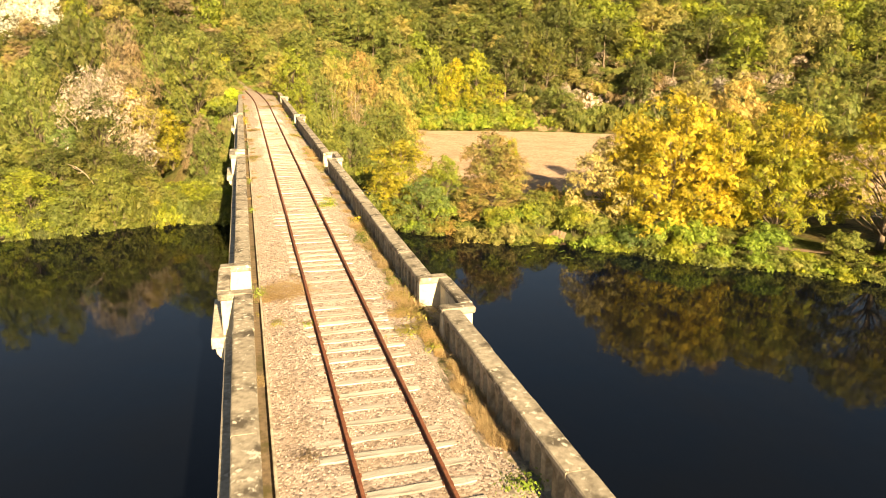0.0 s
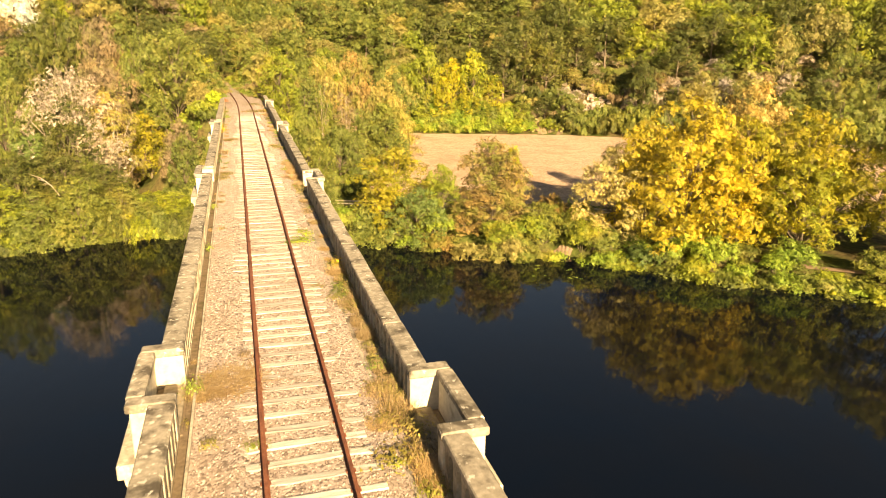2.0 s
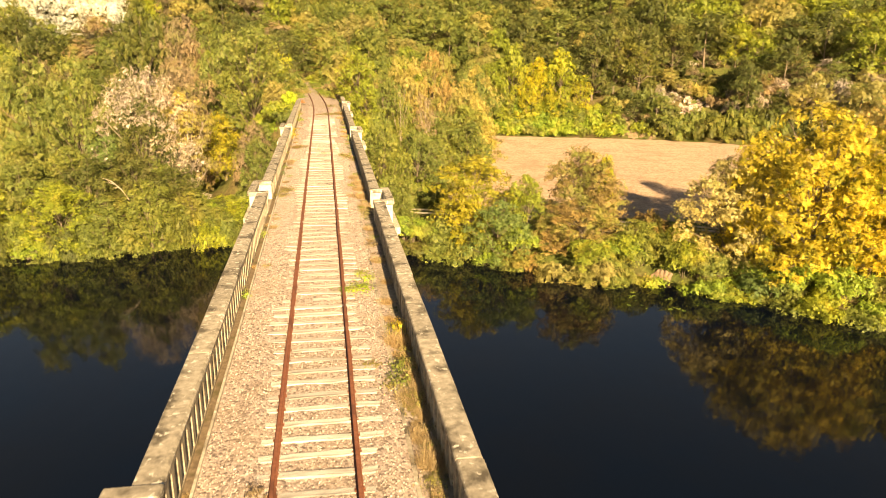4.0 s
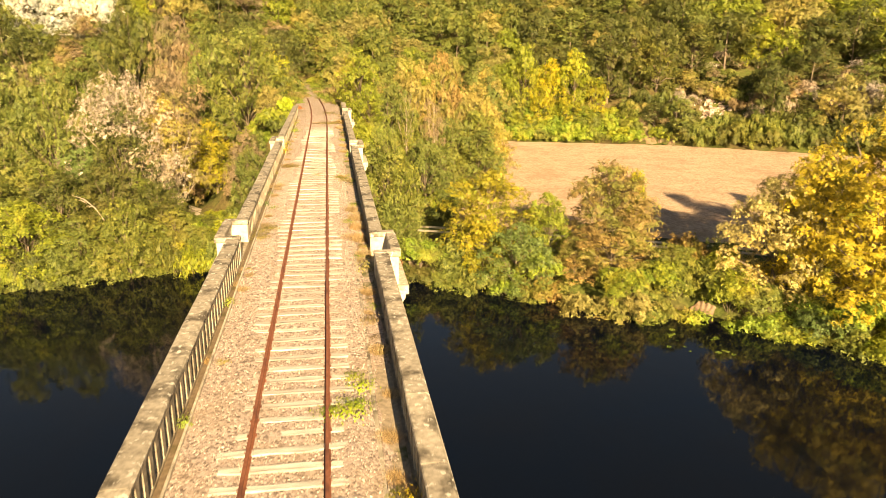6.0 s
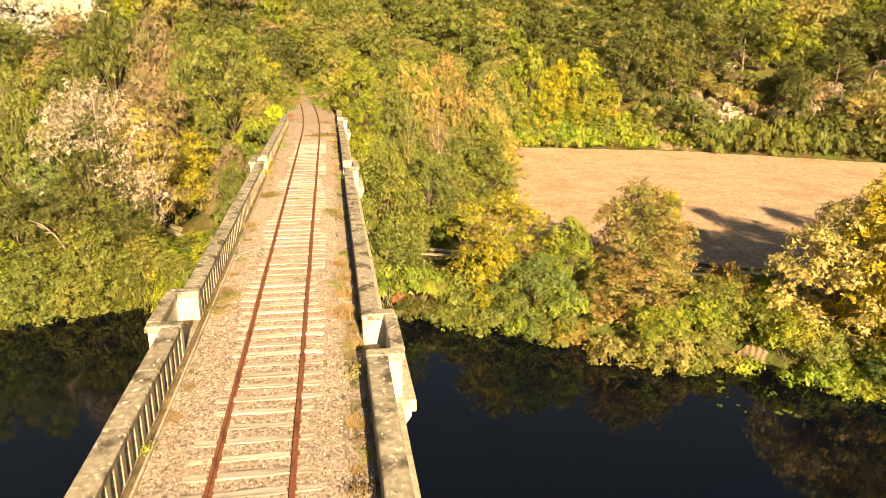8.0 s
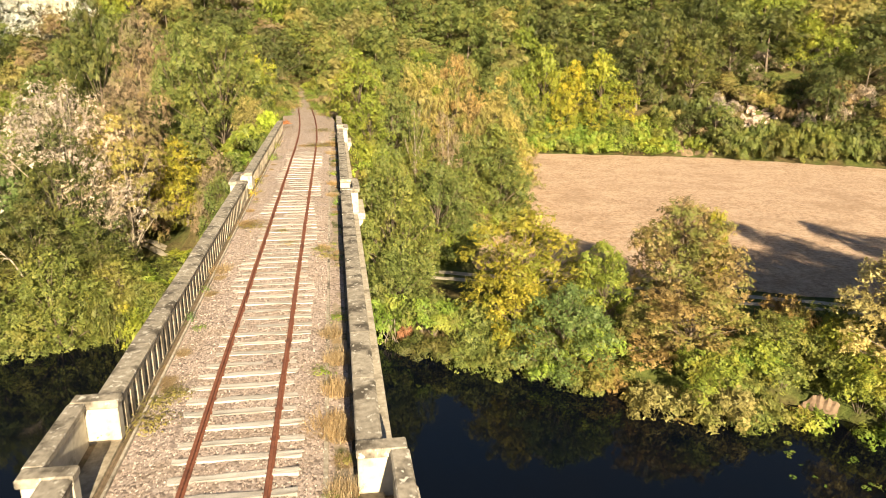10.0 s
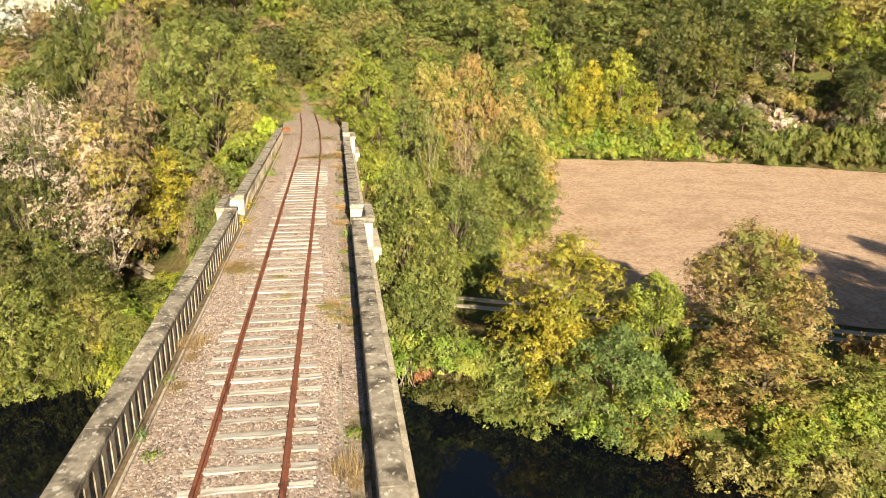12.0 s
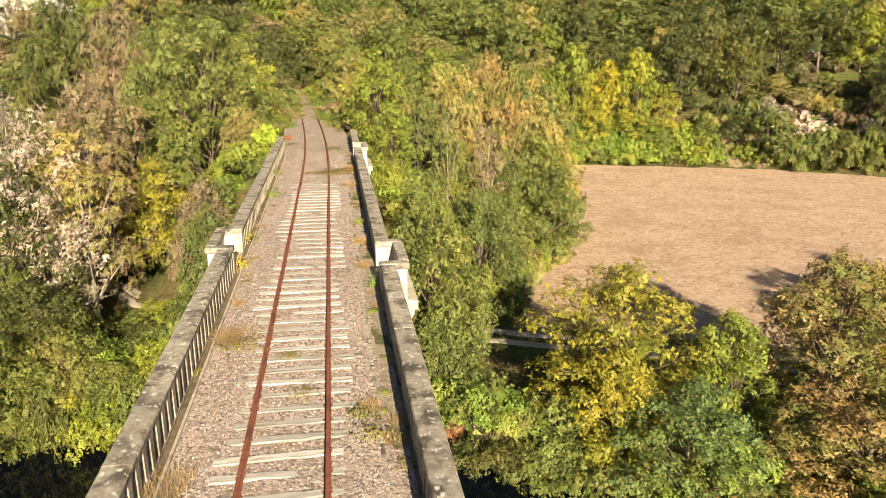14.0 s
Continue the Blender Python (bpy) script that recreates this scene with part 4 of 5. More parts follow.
tree(-19.5, 118.0, 11.0, 4.4, "rust", "mid", k=1, turn=0.1, what="tree losing its leaves in the wood")
tree(-27.0, 126.0, 13.0, 6.0, "dark", "mid", k=2, turn=0.1, what="tree in the wood")
for i, (x, y, t, r) in enumerate(((-52, 158, 19, 5), (-45, 160, 17.5, 4.5), (-58, 163, 20, 5), (-64, 160, 19, 5), (-40, 161, 17.5, 4))):
    tree(x, y, t, r, "silver", "mid", k=i, turn=i, what="poplar showing the white of its leaves")
# right of the railway, past the viaduct
tree(5.4, 96.4, 2.6, 2.2, "lime", "near", k=1, turn=4, what="young tree beside the railway")
tree(-7.0, 126.0, 8.0, 3.6, "dark", "mid", k=1, turn=0.6, what="tree overhanging the overgrown track")
tree(-7.4, 137.0, 9.0, 3.8, "dark", "mid", k=3, turn=1.6, what="tree overhanging the overgrown track")
tree(3.0, 131.0, 6.0, 3.2, "green", "mid", k=0, turn=2.6, what="tree overhanging the overgrown track")
tree(2.6, 141.0, 9.0, 3.8, "green", "mid", k=2, turn=3.6, what="tree overhanging the overgrown track")
tree(-3.4, 156.0, 11.0, 4.2, "green", "mid", k=1, turn=4.0, what="tree closing the overgrown track")
tree(7.6, 99.0, 3.6, 3.0, "green", "near", k=2, turn=3, what="acacia beside the railway")
tree(11.0, 103.0, 5.8, 3.8, "olive", "near", k=0, turn=2, what="acacia beside the railway")
tree(15.5, 106.0, 6.4, 3.8, "russet", "near", k=3, turn=1, what="acacia beside the railway")
tree(9.6, 95.2, 2.8, 1.3, "green", "thin", turn=1, bark=PALEBARK, what="slender tree with a bare pale trunk")
tree(12.6, 95.6, 1.6, 1.8, "rust", "thin", turn=2, bark=PALEBARK, what="slender tree with a bare pale trunk")
tree(10.5, 97.0, -0.2, 3.0, "green", "near", k=1, turn=1, what="tree on the railway bank")
tree(15.5, 99.5, -1.2, 3.0, "green", "near", k=0, turn=2, what="tree on the railway bank")
tree(19.5, 104.0, -0.5, 3.2, "green", "mid", k=0, turn=2, what="tree at the field's edge")
tree(21.0, 112.0, 2.0, 4.0, "olive", "mid", k=2, turn=2, what="tree at the field's edge")
tree(24.0, 121.0, 3.0, 4.2, "green", "mid", k=1, turn=1, what="tree at the field's edge")
tree(26.5, 131.0, 3.5, 4.2, "olive", "mid", k=3, turn=0, what="tree at the field's edge")
tree(28.0, 141.0, 4.5, 4.2, "green", "mid", k=0, turn=3, what="tree at the field's edge")
# along the far side of the field
for i, (x, y, t, r, l) in enumerate(((34, 150, 4, 3.6, "lime"), (38, 149, 7.6, 3.8, "lime"), (43, 148, 4.5, 3.6, "gold"), (47.5, 147, 6.5, 3.6, "lime"), (41, 147, 0, 3, "gold"), (51.5, 146, 1.5, 3.0, "gold"), (46, 146, -2, 3, "gold"), (35, 147.5, -4, 3, "lime"), (49, 145.5, -4, 3, "lime"),
                                     (36, 148, -1.5, 3.2, "green"), (55, 149, 10, 4.8, "dark"), (60, 150, 13.5, 5.6, "dark"), (65, 149, 12, 5.4, "dark"), (74, 152, 12, 5.0, "dark"), (57, 143, -4, 2.6, "green"), (62, 142, -3, 3.0, "dark"))):
    tree(x, y, t, r, l, "mid", k=i, turn=i * 1.3, what="tree at the foot of the hill")

# low growth on the bank, in a broken line
rnd = random.Random(8)
x = -44.0
i = 0
while x < 64:
    y = float(along(BANK, x)) + (rnd.uniform(-0.8, 0.0) if 4 < x < 20 else rnd.uniform(-1.0, 0.1) if -32 < x < -5 else rnd.uniform(-1.2, -0.1))
    r = rnd.uniform(1.2, 2.0)
    if abs(x) > 4.2 and not 27.4 < x < 28.8:
        leaf = rnd.choice(("grass", "green", "lime", "green")) if x > 26 else rnd.choice(("green", "russet", "olive", "russet")) if x > 17 else rnd.choice(("green", "dark", "green", "grass"))
        bush(x, y, r, r * rnd.uniform(0.9, 1.5), leaf, i)
        if rnd.random() < (0.6 if x < 24 else 0.45 if 38 < x < 57 else 2.0):
            bush(x + rnd.uniform(-0.5, 0.5), y + rnd.uniform(1.5, 3.5), r * 1.1, r * rnd.uniform(1.0, 1.6), rnd.choice(("green", "lime", "grass")), i + 1)
    x += r * (0.95 if x < 12 else 0.6)
    i += 1
for i, (x, y, r, h, l) in enumerate(((29.4, 61.6, 1.5, 2.0, "green"), (30.6, 60.2, 1.5, 2.2, "grass"), (26.6, 63.2, 1.3, 1.6, "grass"), (28.6, 63.4, 1.6, 2.4, "green"), (30.4, 58.6, 1.4, 1.8, "green"), (31.6, 64.0, 1.8, 3.2, "lime"), (29.6, 66.4, 1.9, 3.6, "russet"), (32.4, 66.0, 1.7, 3.0, "green"))):
    bush(x, y, r, h, l, i)
bush(34.2, 55.2, 2.2, 2.4, "blue", 1, what="willow scrub at the water's edge")
rnd = random.Random(41)
for i, x in enumerate(np.arange(-31, -5.5, 0.95)):
    r = rnd.uniform(1.3, 2.0)
    bush(float(x), float(along(BANK, x)) + rnd.uniform(-0.9, 1.2), r, rnd.uniform(2.4, 4.4), rnd.choice(("green", "dark", "green", "green", "lime")), i, what="leafy undergrowth hanging over the river bank")
# beside the viaduct's far pier and abutment
for i, (x, y, r, h, l) in enumerate(((5.6, 74.6, 2.0, 3.2, "grass"), (7.6, 73.0, 2.0, 2.6, "green"), (9.4, 71.6, 1.6, 2.0, "grass"), (6.4, 73.0, 0.55, 1.3, "coral"), (14.2, 93.6, 1.6, 2.4, "green"), (16.0, 95.6, 1.6, 2.2, "lime"), (18.2, 97.6, 1.6, 2.2, "green"), (13.6, 91.6, 1.3, 1.6, "grass"), (13.8, 67.6, 1.5, 2.0, "green"), (10.8, 70.0, 1.4, 1.8, "green"), (5.2, 79.0, 1.8, 2.6, "green"), (-5.0, 78.5, 1.8, 2.6, "lime"), (-7.5, 83.5, 2.0, 3.0, "green"), (-5.2, 86.0, 2.0, 4.0, "green"),
                                     (-6.0, 89.0, 2.2, 4.0, "green"), (5.4, 88.5, 2.2, 4.2, "green"), (7.5, 91.0, 2.4, 3.2, "lime"), (4.8, 93.5, 1.5, 2.4, "lime"), (-4.2, 93.6, 1.6, 2.2, "green"))):
    bush(x, y, r, h, l, i, what="bush beside the viaduct")
bush(-2.6, 99.0, 0.7, 0.5, "coral", 1, z=-0.35, what="low weed beside the track")
for i, (x, y, r, h) in enumerate(((-9.2, 83.6, 1.7, 1.9), (-11.4, 84.6, 1.8, 1.6), (-13.4, 83.4, 1.6, 2.0), (-10.2, 86.6, 1.6, 1.6), (-12.4, 87.6, 1.7, 1.2), (-8.4, 86.2, 1.6, 2.2), (-9.4, 89.4, 1.5, 1.5), (-11.2, 90.0, 1.4, 1.0), (-12.6, 81.0, 1.7, 2.2), (-8.0, 90.8, 1.4, 2.0), (-14.4, 86.0, 1.5, 1.8))):
    bush(x, y, r, h, ("green", "dark", "green", "lime")[i % 4], i, what="bush beside the farm lane")
bush(-4.9, 88.4, 1.7, 4.2, "green", 1, what="bush beside the abutment")
bush(-4.6, 89.8, 1.7, 4.0, "green", 2, what="bush beside the abutment")
bush(-4.4, 91.6, 1.5, 3.0, "olive", 3, what="bush beside the abutment")
bush(-3.5, 94.2, 1.1, 2.0, "vine", 2, z=-0.4, what="creeper grown over the parapet end")
# hedge at the far side of the field, thick and low before the yellow trees, taller past the bare earth
hedge = {}
for i, x in enumerate(np.arange(30.5, 150, 1.6)):
    for row in (0.2, 1.7, 3.2, 4.8) if x < 59 else (0.4, 2.6):
        if 58.4 < x < 65.4 and row < 3:
            continue
        low = x < 60
        bx, by = float(x) + rnd.uniform(-0.4, 0.4), float(along(HILL, x)) + row + rnd.uniform(-0.3, 0.5)
        r, h = (rnd.uniform(1.7, 2.2), rnd.uniform(2.0, 2.7)) if low else (rnd.uniform(2.0, 2.7), rnd.uniform(3.2, 4.6))
        leaf = rnd.choice(("grass", "grass", "green", "grass", "lime")) if low else rnd.choice(("green", "dark", "green", "dark"))
        hedge.setdefault(leaf, []).append((i % 3, Matrix.LocRotScale((bx, by, float(land(bx, by))), Euler((0, 0, i * 1.7 + row)), (r / 1.7, r / 1.7, h / 1.9))))
for i, (u, w, r, h, l) in enumerate(((59.5, 3.6, 1.6, 2.2, "rust"), (61.6, 4.4, 1.7, 2.6, "pale"), (63.6, 3.8, 1.7, 2.8, "rust"), (65.4, 2.0, 1.4, 2.2, "rust"), (66.4, 4.6, 1.8, 2.8, "pale"), (68.0, 6.0, 1.7, 2.0, "rust"), (69.4, 8.2, 1.6, 2.4, "pale"), (75.8, 7.2, 1.8, 3.0, "rust"), (77.6, 5.4, 1.8, 3.4, "pale"), (79.5, 8.0, 2.0, 3.4, "rust"), (74.6, 9.6, 2.0, 3.4, "olive"), (71.6, 10.0, 2.0, 3.0, "rust"), (82.5, 7.0, 2.2, 3.6, "pale"), (67.0, 9.0, 2.0, 3.0, "olive"), (58.2, 6.0, 2.0, 3.2, "green"), (61.0, 7.4, 2.2, 4.0, "dark"), (64.4, 7.0, 2.2, 4.2, "green"))):
    bush(u, float(along(HILL, u)) + w, r, h, l, i, what="dry bush on the stony slope")

# the wood on the hill and round the railway
rnd = random.Random(21)


def free(x, y, r):
    for px, py, pr in planted:
        if (px - x) ** 2 + (py - y) ** 2 < (0.55 * (r + pr)) ** 2:
            return False
    return True


def kept_clear(x, y):
    if y < float(along(BANK, x)) + 2.5 or (y < 148 and abs(x - float(track_x(y))) < (4.4 if y < 112 else 2.8)):
        return True
    if -15.5 < x < -9 and 84 < y < 97:
        return True
    if abs(y - float(along(WAY, x))) < 3.0:
        return True
    left = float(np.interp(y, [p[0] for p in EDGE_L], [p[1] for p in EDGE_L])) if y > 91 else 13.5
    return x > left - 1.5 and float(along(WAY, x)) - 3 < y < float(along(HILL, x)) + 1.0


PALETTE = {0: ("green", "dark", "lime", "olive", "green", "dark", "rust"), 1: ("dark", "dark", "green", "dark", "green", "dark", "olive"), 2: ("olive", "green", "olive", "green", "lime", "green", "olive")}
made = 0
far_wood = {}


def far_tree(x, y, top, r, leaf, k, turn):
    """A tree of the far wood, gathered by leaf colour to be joined."""
    z0 = float(land(x, y))
    planted.append((x, y, r))
    far_wood.setdefault(leaf, []).append((k % len(FAR), Matrix.LocRotScale((x, y, z0 - 0.1), Euler((0, 0, turn)), (r / 4.4, r / 4.4, (top - z0) / 9.9))))


for _ in range(30000):
    y = 86 + 190 * rnd.random()
    x = rnd.uniform(-0.5 * y - 4, 1.12 * y + 6)
    if made > 640:
        break
    up = y - float(along(HILL, x))
    if up > 64 or kept_clear(x, y):
        continue
    r = rnd.uniform(3.0, 4.7) * (1.0 if y < 150 else 1.15) * (1.25 if x > 42 else 1.0)
    if not free(x, y, r) or (y < 150 and abs(x - float(track_x(y))) < 1.8 + 0.85 * r):
        continue
    if abs(x - 72) < 6 and y < 142:
        continue
    zone = 1 if x > 42 and up < 60 else (2 if -4 < x < 45 else 0)
    leaf = rnd.choice(PALETTE[zone])
    if x > 78 and up > 18:
        leaf = rnd.choice(("green", "olive", "green", "dark", "lime"))
    if 12 < x < 32 and y < 140:
        leaf = rnd.choice(("green", "olive", "green"))
    h = rnd.uniform(7.0, 11.5) * (1.1 if zone == 1 else 0.95)
    if x > 66 and 4 < up < 22 and rnd.random() < 0.75:
        leaf, h, r = rnd.choice(("olive", "rust", "pale", "olive", "green")), rnd.uniform(3.0, 5.0), r * 0.5
    z0 = float(land(x, y))
    k, turn = rnd.randrange(5), rnd.uniform(0, 6.28)
    if y < 116:
        tree(x, y, z0 + h, r, leaf, "mid", k=k, turn=turn, what="tree in the autumn wood")
    else:
        far_tree(x, y, z0 + h, r, leaf, k, turn)
    made += 1


def corners(me):
    a = np.empty(len(me.vertices) * 3, np.float32)
    me.vertices.foreach_get("co", a)
    return a.reshape(-1, 3)


def joined(name, meshes, rows, mat_list, label, category):
    """One mesh of all the rows: (list of (mesh number, matrix), material)."""
    allv, allf, mats, n0 = [], [], [], 0
    for mi, lst in enumerate(rows):
        for k, m in lst:
            v, faces = meshes[k]
            M = np.array(m)
            allv.append(v @ M[:3, :3].T + M[:3, 3])
            allf.append(faces + n0)
            mats.append(np.full(len(faces), mi))
            n0 += len(v)
    V, F, I = np.concatenate(allv), np.concatenate(allf), np.concatenate(mats)
    w = F.shape[1]
    me = bpy.data.meshes.new(name)
    me.vertices.add(len(V))
    me.vertices.foreach_set("co", V.astype(np.float32).ravel())
    me.loops.add(F.size)
    me.loops.foreach_set("vertex_index", F.astype(np.int32).ravel())
    me.polygons.add(len(F))
    me.polygons.foreach_set("loop_start", np.arange(0, F.size, w, dtype=np.int32))
    for mt in mat_list:
        me.materials.append(mt)
    me.polygons.foreach_set("material_index", I.astype(np.int32))
    me.update(calc_edges=True)
    return tagged(new(name, me), label, category, kind="stuff")


names = sorted(far_wood)
crowns = []
for tr, cr in FAR:
    v = corners(cr)
    crowns.append((v, np.arange(len(v)).reshape(-1, 3)))
joined("far_wood", crowns, [far_wood[n] for n in names], [LEAF[n] for n in names], "crowns of the mixed autumn wood on the hillside", "wood")
stems = []
for tr, cr in FAR:
    v = corners(tr)
    stems.append((v, np.array([p.vertices[:] for p in tr.polygons if len(p.vertices) == 4])))
joined("far_wood_stems", stems, [[row for n in names for row in far_wood[n]]], [BARK], "trunks and limbs of the wood on the hillside", "wood")

# scrub that fills the slopes between the trees
scrub = {}
rnd = random.Random(33)
n = 0
for _ in range(6000):
    if n > 470:
        break
    y = rnd.uniform(86, 178)
    x = rnd.uniform(-0.42 * y, 1.0 * y)
    up = y - float(along(HILL, x))
    if up > (32 if x > 48 else 16) or kept_clear(x, y) or (x - 72.0) ** 2 + (y - 138) ** 2 < 12 or (up < -2 and abs(x) > 32):
        continue
    r = rnd.uniform(1.2, 2.4)
    leaf = rnd.choice(("green", "olive", "lime", "grass", "green", "rust") if x < 62 else ("olive", "rust", "green", "pale", "dark"))
    scrub.setdefault(leaf, []).append((rnd.randrange(3), Matrix.LocRotScale((x, y, float(land(x, y)) - 0.1), Euler((0, 0, rnd.uniform(0, 6.28))), (r / 1.7, r / 1.7, r * rnd.uniform(0.5, 0.8)))))
    n += 1
# and in an unbroken belt at the field's left-hand edge
for (ya, xa), (yb, xb) in zip(EDGE_L, EDGE_L[1:]):
    long = math.hypot(yb - ya, xb - xa)
    for d in np.arange(0, long, 0.75):
        off = rnd.choice((0.7, 1.4, 2.4, 3.6))
        x, y = xa + (xb - xa) * d / long - off * (yb - ya) / long, ya + (yb - ya) * d / long + off * (xb - xa) / long
        if y < float(along(WAY, x)) + 2.6:
            continue
        r = rnd.uniform(1.2, 1.9)
        scrub.setdefault(rnd.choice(("green", "lime", "green", "olive")), []).append((rnd.randrange(3), Matrix.LocRotScale((x, y, float(land(x, y)) - 0.1), Euler((0, 0, rnd.uniform(0, 6.28))), (r / 1.7, r / 1.7, r * rnd.uniform(0.6, 0.9)))))
# low herbs that hide the soil of the banks
herbs = {}
for x in np.arange(19, 62, 0.75):
    d = rnd.uniform(-0.2, 2.6 if x > 36 else 4.5)
    y = float(along(BANK, x)) + d
    r = rnd.uniform(0.8, 1.4)
    if 27.2 < x < 28.9 and d < 1.6:
        continue
    herbs.setdefault(rnd.choice(("green", "grass", "lime", "green")), []).append((rnd.randrange(3), Matrix.LocRotScale((x, y, float(land(x, y)) - 0.15), Euler((0, 0, rnd.uniform(0, 6.28))), (r / 1.7, r / 1.7, r * rnd.uniform(0.35, 0.55)))))
names = sorted(herbs)
joined("bank_herbs", [(corners(c), np.arange(len(c.vertices)).reshape(-1, 3)) for _, c in SCRUB], [herbs[n] for n in names], [LEAF[n] for n in names], "low lush herbs along the river banks", "herbs")
names = sorted(hedge)
joined("hedge", [(corners(c), np.arange(len(c.vertices)).reshape(-1, 3)) for _, c in SCRUB], [hedge[n] for n in names], [LEAF[n] for n in names], "thick green hedge of bushes beside the stubble field", "hedge")
names = sorted(scrub)
joined("hillside_scrub", [(corners(c), np.arange(len(c.vertices)).reshape(-1, 3)) for _, c in SCRUB], [scrub[n] for n in names], [LEAF[n] for n in names], "low mixed scrub on the slopes under the trees", "scrub")

# pale stones broken out of the slope
RX, RY = 72.0, 139.0
rocks = thing("rock_outcrop", (RX, RY, float(land(RX, RY))), "pale pinkish limestone outcrop broken out of the brushy slope", "rock")


def stone_mesh(seed):
    """An angular block: the hull of a few loose corners."""
    rnd = random.Random(seed)
    bm = bmesh.new()
    for _ in range(11):
        bm.verts.new((rnd.uniform(-0.65, 0.65), rnd.uniform(-0.4, 0.4), rnd.uniform(-0.4, 0.45)))
    bmesh.ops.convex_hull(bm, input=bm.verts)
    bmesh.ops.delete(bm, geom=[v for v in bm.verts if not v.link_faces], context="VERTS")
    me = bpy.data.meshes.new("stone")
    bm.to_mesh(me)
    bm.free()
    me.materials.append(ROCK)
    return me


STONES = [stone_mesh(k) for k in range(7)]
rnd = random.Random(55)
for i in range(96):
    u, w = rnd.gauss(0, 1.4), rnd.gauss(0, 1.5)
    x, y = RX + u, RY + w
    ob = link("stone", STONES[i % 7], None, rocks)
    ob.location = (u, w, float(land(x, y)) - rocks.location.z - 0.08)
    ob.rotation_euler, sc = (rnd.uniform(-0.5, 0.2), rnd.uniform(-0.5, 0.5), rnd.uniform(0, 6)), rnd.uniform(0.6, 1.45)
    ob.scale = (sc, sc, sc * rnd.uniform(0.6, 1.2))

# bleached roots washed out of the bank under the alder
roots = thing("exposed_roots", (4.9, 73.9, WATER_Z), "bleached dead roots hanging from the river bank", "roots")
rnd = random.Random(9)
for i in range(9):
    a = Vector((rnd.uniform(-0.5, 0.9), rnd.uniform(0.2, 0.8), rnd.uniform(1.0, 1.8)))
    b = Vector((a.x + rnd.uniform(-0.9, 0.5), a.y - rnd.uniform(0.8, 1.6), rnd.uniform(0.5, 1.4)))
    c = Vector((b.x + rnd.uniform(-0.5, 0.5), b.y - rnd.uniform(0, 0.4), -0.2))
    bm = bmesh.new()
    tube(bm, [a, (a + b) / 2 + Vector((0, 0, 0.3)), b, (b + c) / 2 + Vector((rnd.uniform(-0.2, 0.2), -0.2, 0)), c], [0.05, 0.045, 0.035, 0.03, 0.015], 5)
    part("root", bm, PALEBARK, roots, smooth=True)

# bleached dead limbs that stick out of the bank trees
for x, y, z, turn, size in ((-18.0, 76.4, -6.6, 3.3, 0.9), (-14.2, 84.8, -5.8, 3.0, 0.7)):
    rnd = random.Random(int(-x * 10))
    snag = thing("dead_branch", (x, y, z), "bleached dead branch sticking out of the bank trees", "branch", m=Matrix.LocRotScale((x, y, z), Euler((0, 0, turn)), (size,) * 3))
    ends = [Vector((0, 0.6, -0.6)), Vector((0.7, 0.1, 0.5)), Vector((1.6, -0.4, 1.3)), Vector((2.6, -0.6, 1.7))]
    bm = bmesh.new()
    tube(bm, ends, [0.07, 0.06, 0.04, 0.012], 6)
    part("limb", bm, PALEBARK, snag, smooth=True)
    for k in range(7):
        a = ends[1].lerp(ends[3], rnd.uniform(0.0, 0.9))
        b = a + Vector((rnd.uniform(0.2, 0.9), rnd.uniform(-0.8, 0.4), rnd.uniform(-0.2, 0.9)))
        bm = bmesh.new()
        tube(bm, [a, a.lerp(b, 0.5) + Vector((0, 0, 0.12)), b], [0.035, 0.022, 0.006], 4)
        part("twig", bm, PALEBARK, snag, smooth=True)

# ---- weeds and grass on the deck ----


def tuft_mesh(seed, n, spread, height, width=0.012, droop=0.6):
    """Thin bent blades that spring from one root."""
    rs = np.random.RandomState(seed)
    a, d = rs.uniform(0, 6.28, n), spread * np.sqrt(rs.uniform(0, 1, n))
    root = np.stack([d * np.cos(a), d * np.sin(a), np.full(n, -0.03)], 1)
    h = height * rs.uniform(0.4, 1.0, n)
    b = rs.uniform(0, 6.28, n)
    out = droop * h * rs.uniform(0.2, 1.0, n)
    tip = root + np.stack([out * np.cos(b), out * np.sin(b), h], 1)
    side = np.stack([-np.sin(b), np.cos(b), np.zeros(n)], 1) * width * rs.uniform(0.7, 1.5, n)[:, None]
    return blades("tuft", np.stack([root - side, root + side, tip], 1), n)


TUFTS = {"straw": [tuft_mesh(300 + k, 620, 0.3, 0.5, 0.0042, 0.9) for k in range(3)], "grass": [leaf_cloud(np.random.RandomState(k), np.random.RandomState(k).normal(0, 1, (420, 3)) * np.array([0.18, 0.18, 0.06]) + np.array([0, 0, 0.07]), np.tile(np.array([[0.0, 0, 1]]), (420, 1)), 0.045, "tuft") for k in range(3)]}


weeds = {}


def weed(x, y, r, h, leaf, k, zz=None):
    zz = float(bed(np.array(x), np.array(y))) if zz is None else zz
    weeds.setdefault(leaf, []).append(((0 if leaf == "straw" else 3) + k % 3, Matrix.LocRotScale((x, y, zz), Euler((0, 0, k * 1.3)), (r / 0.3, r / 0.3, h / (0.5 if leaf == "straw" else 0.2)))))


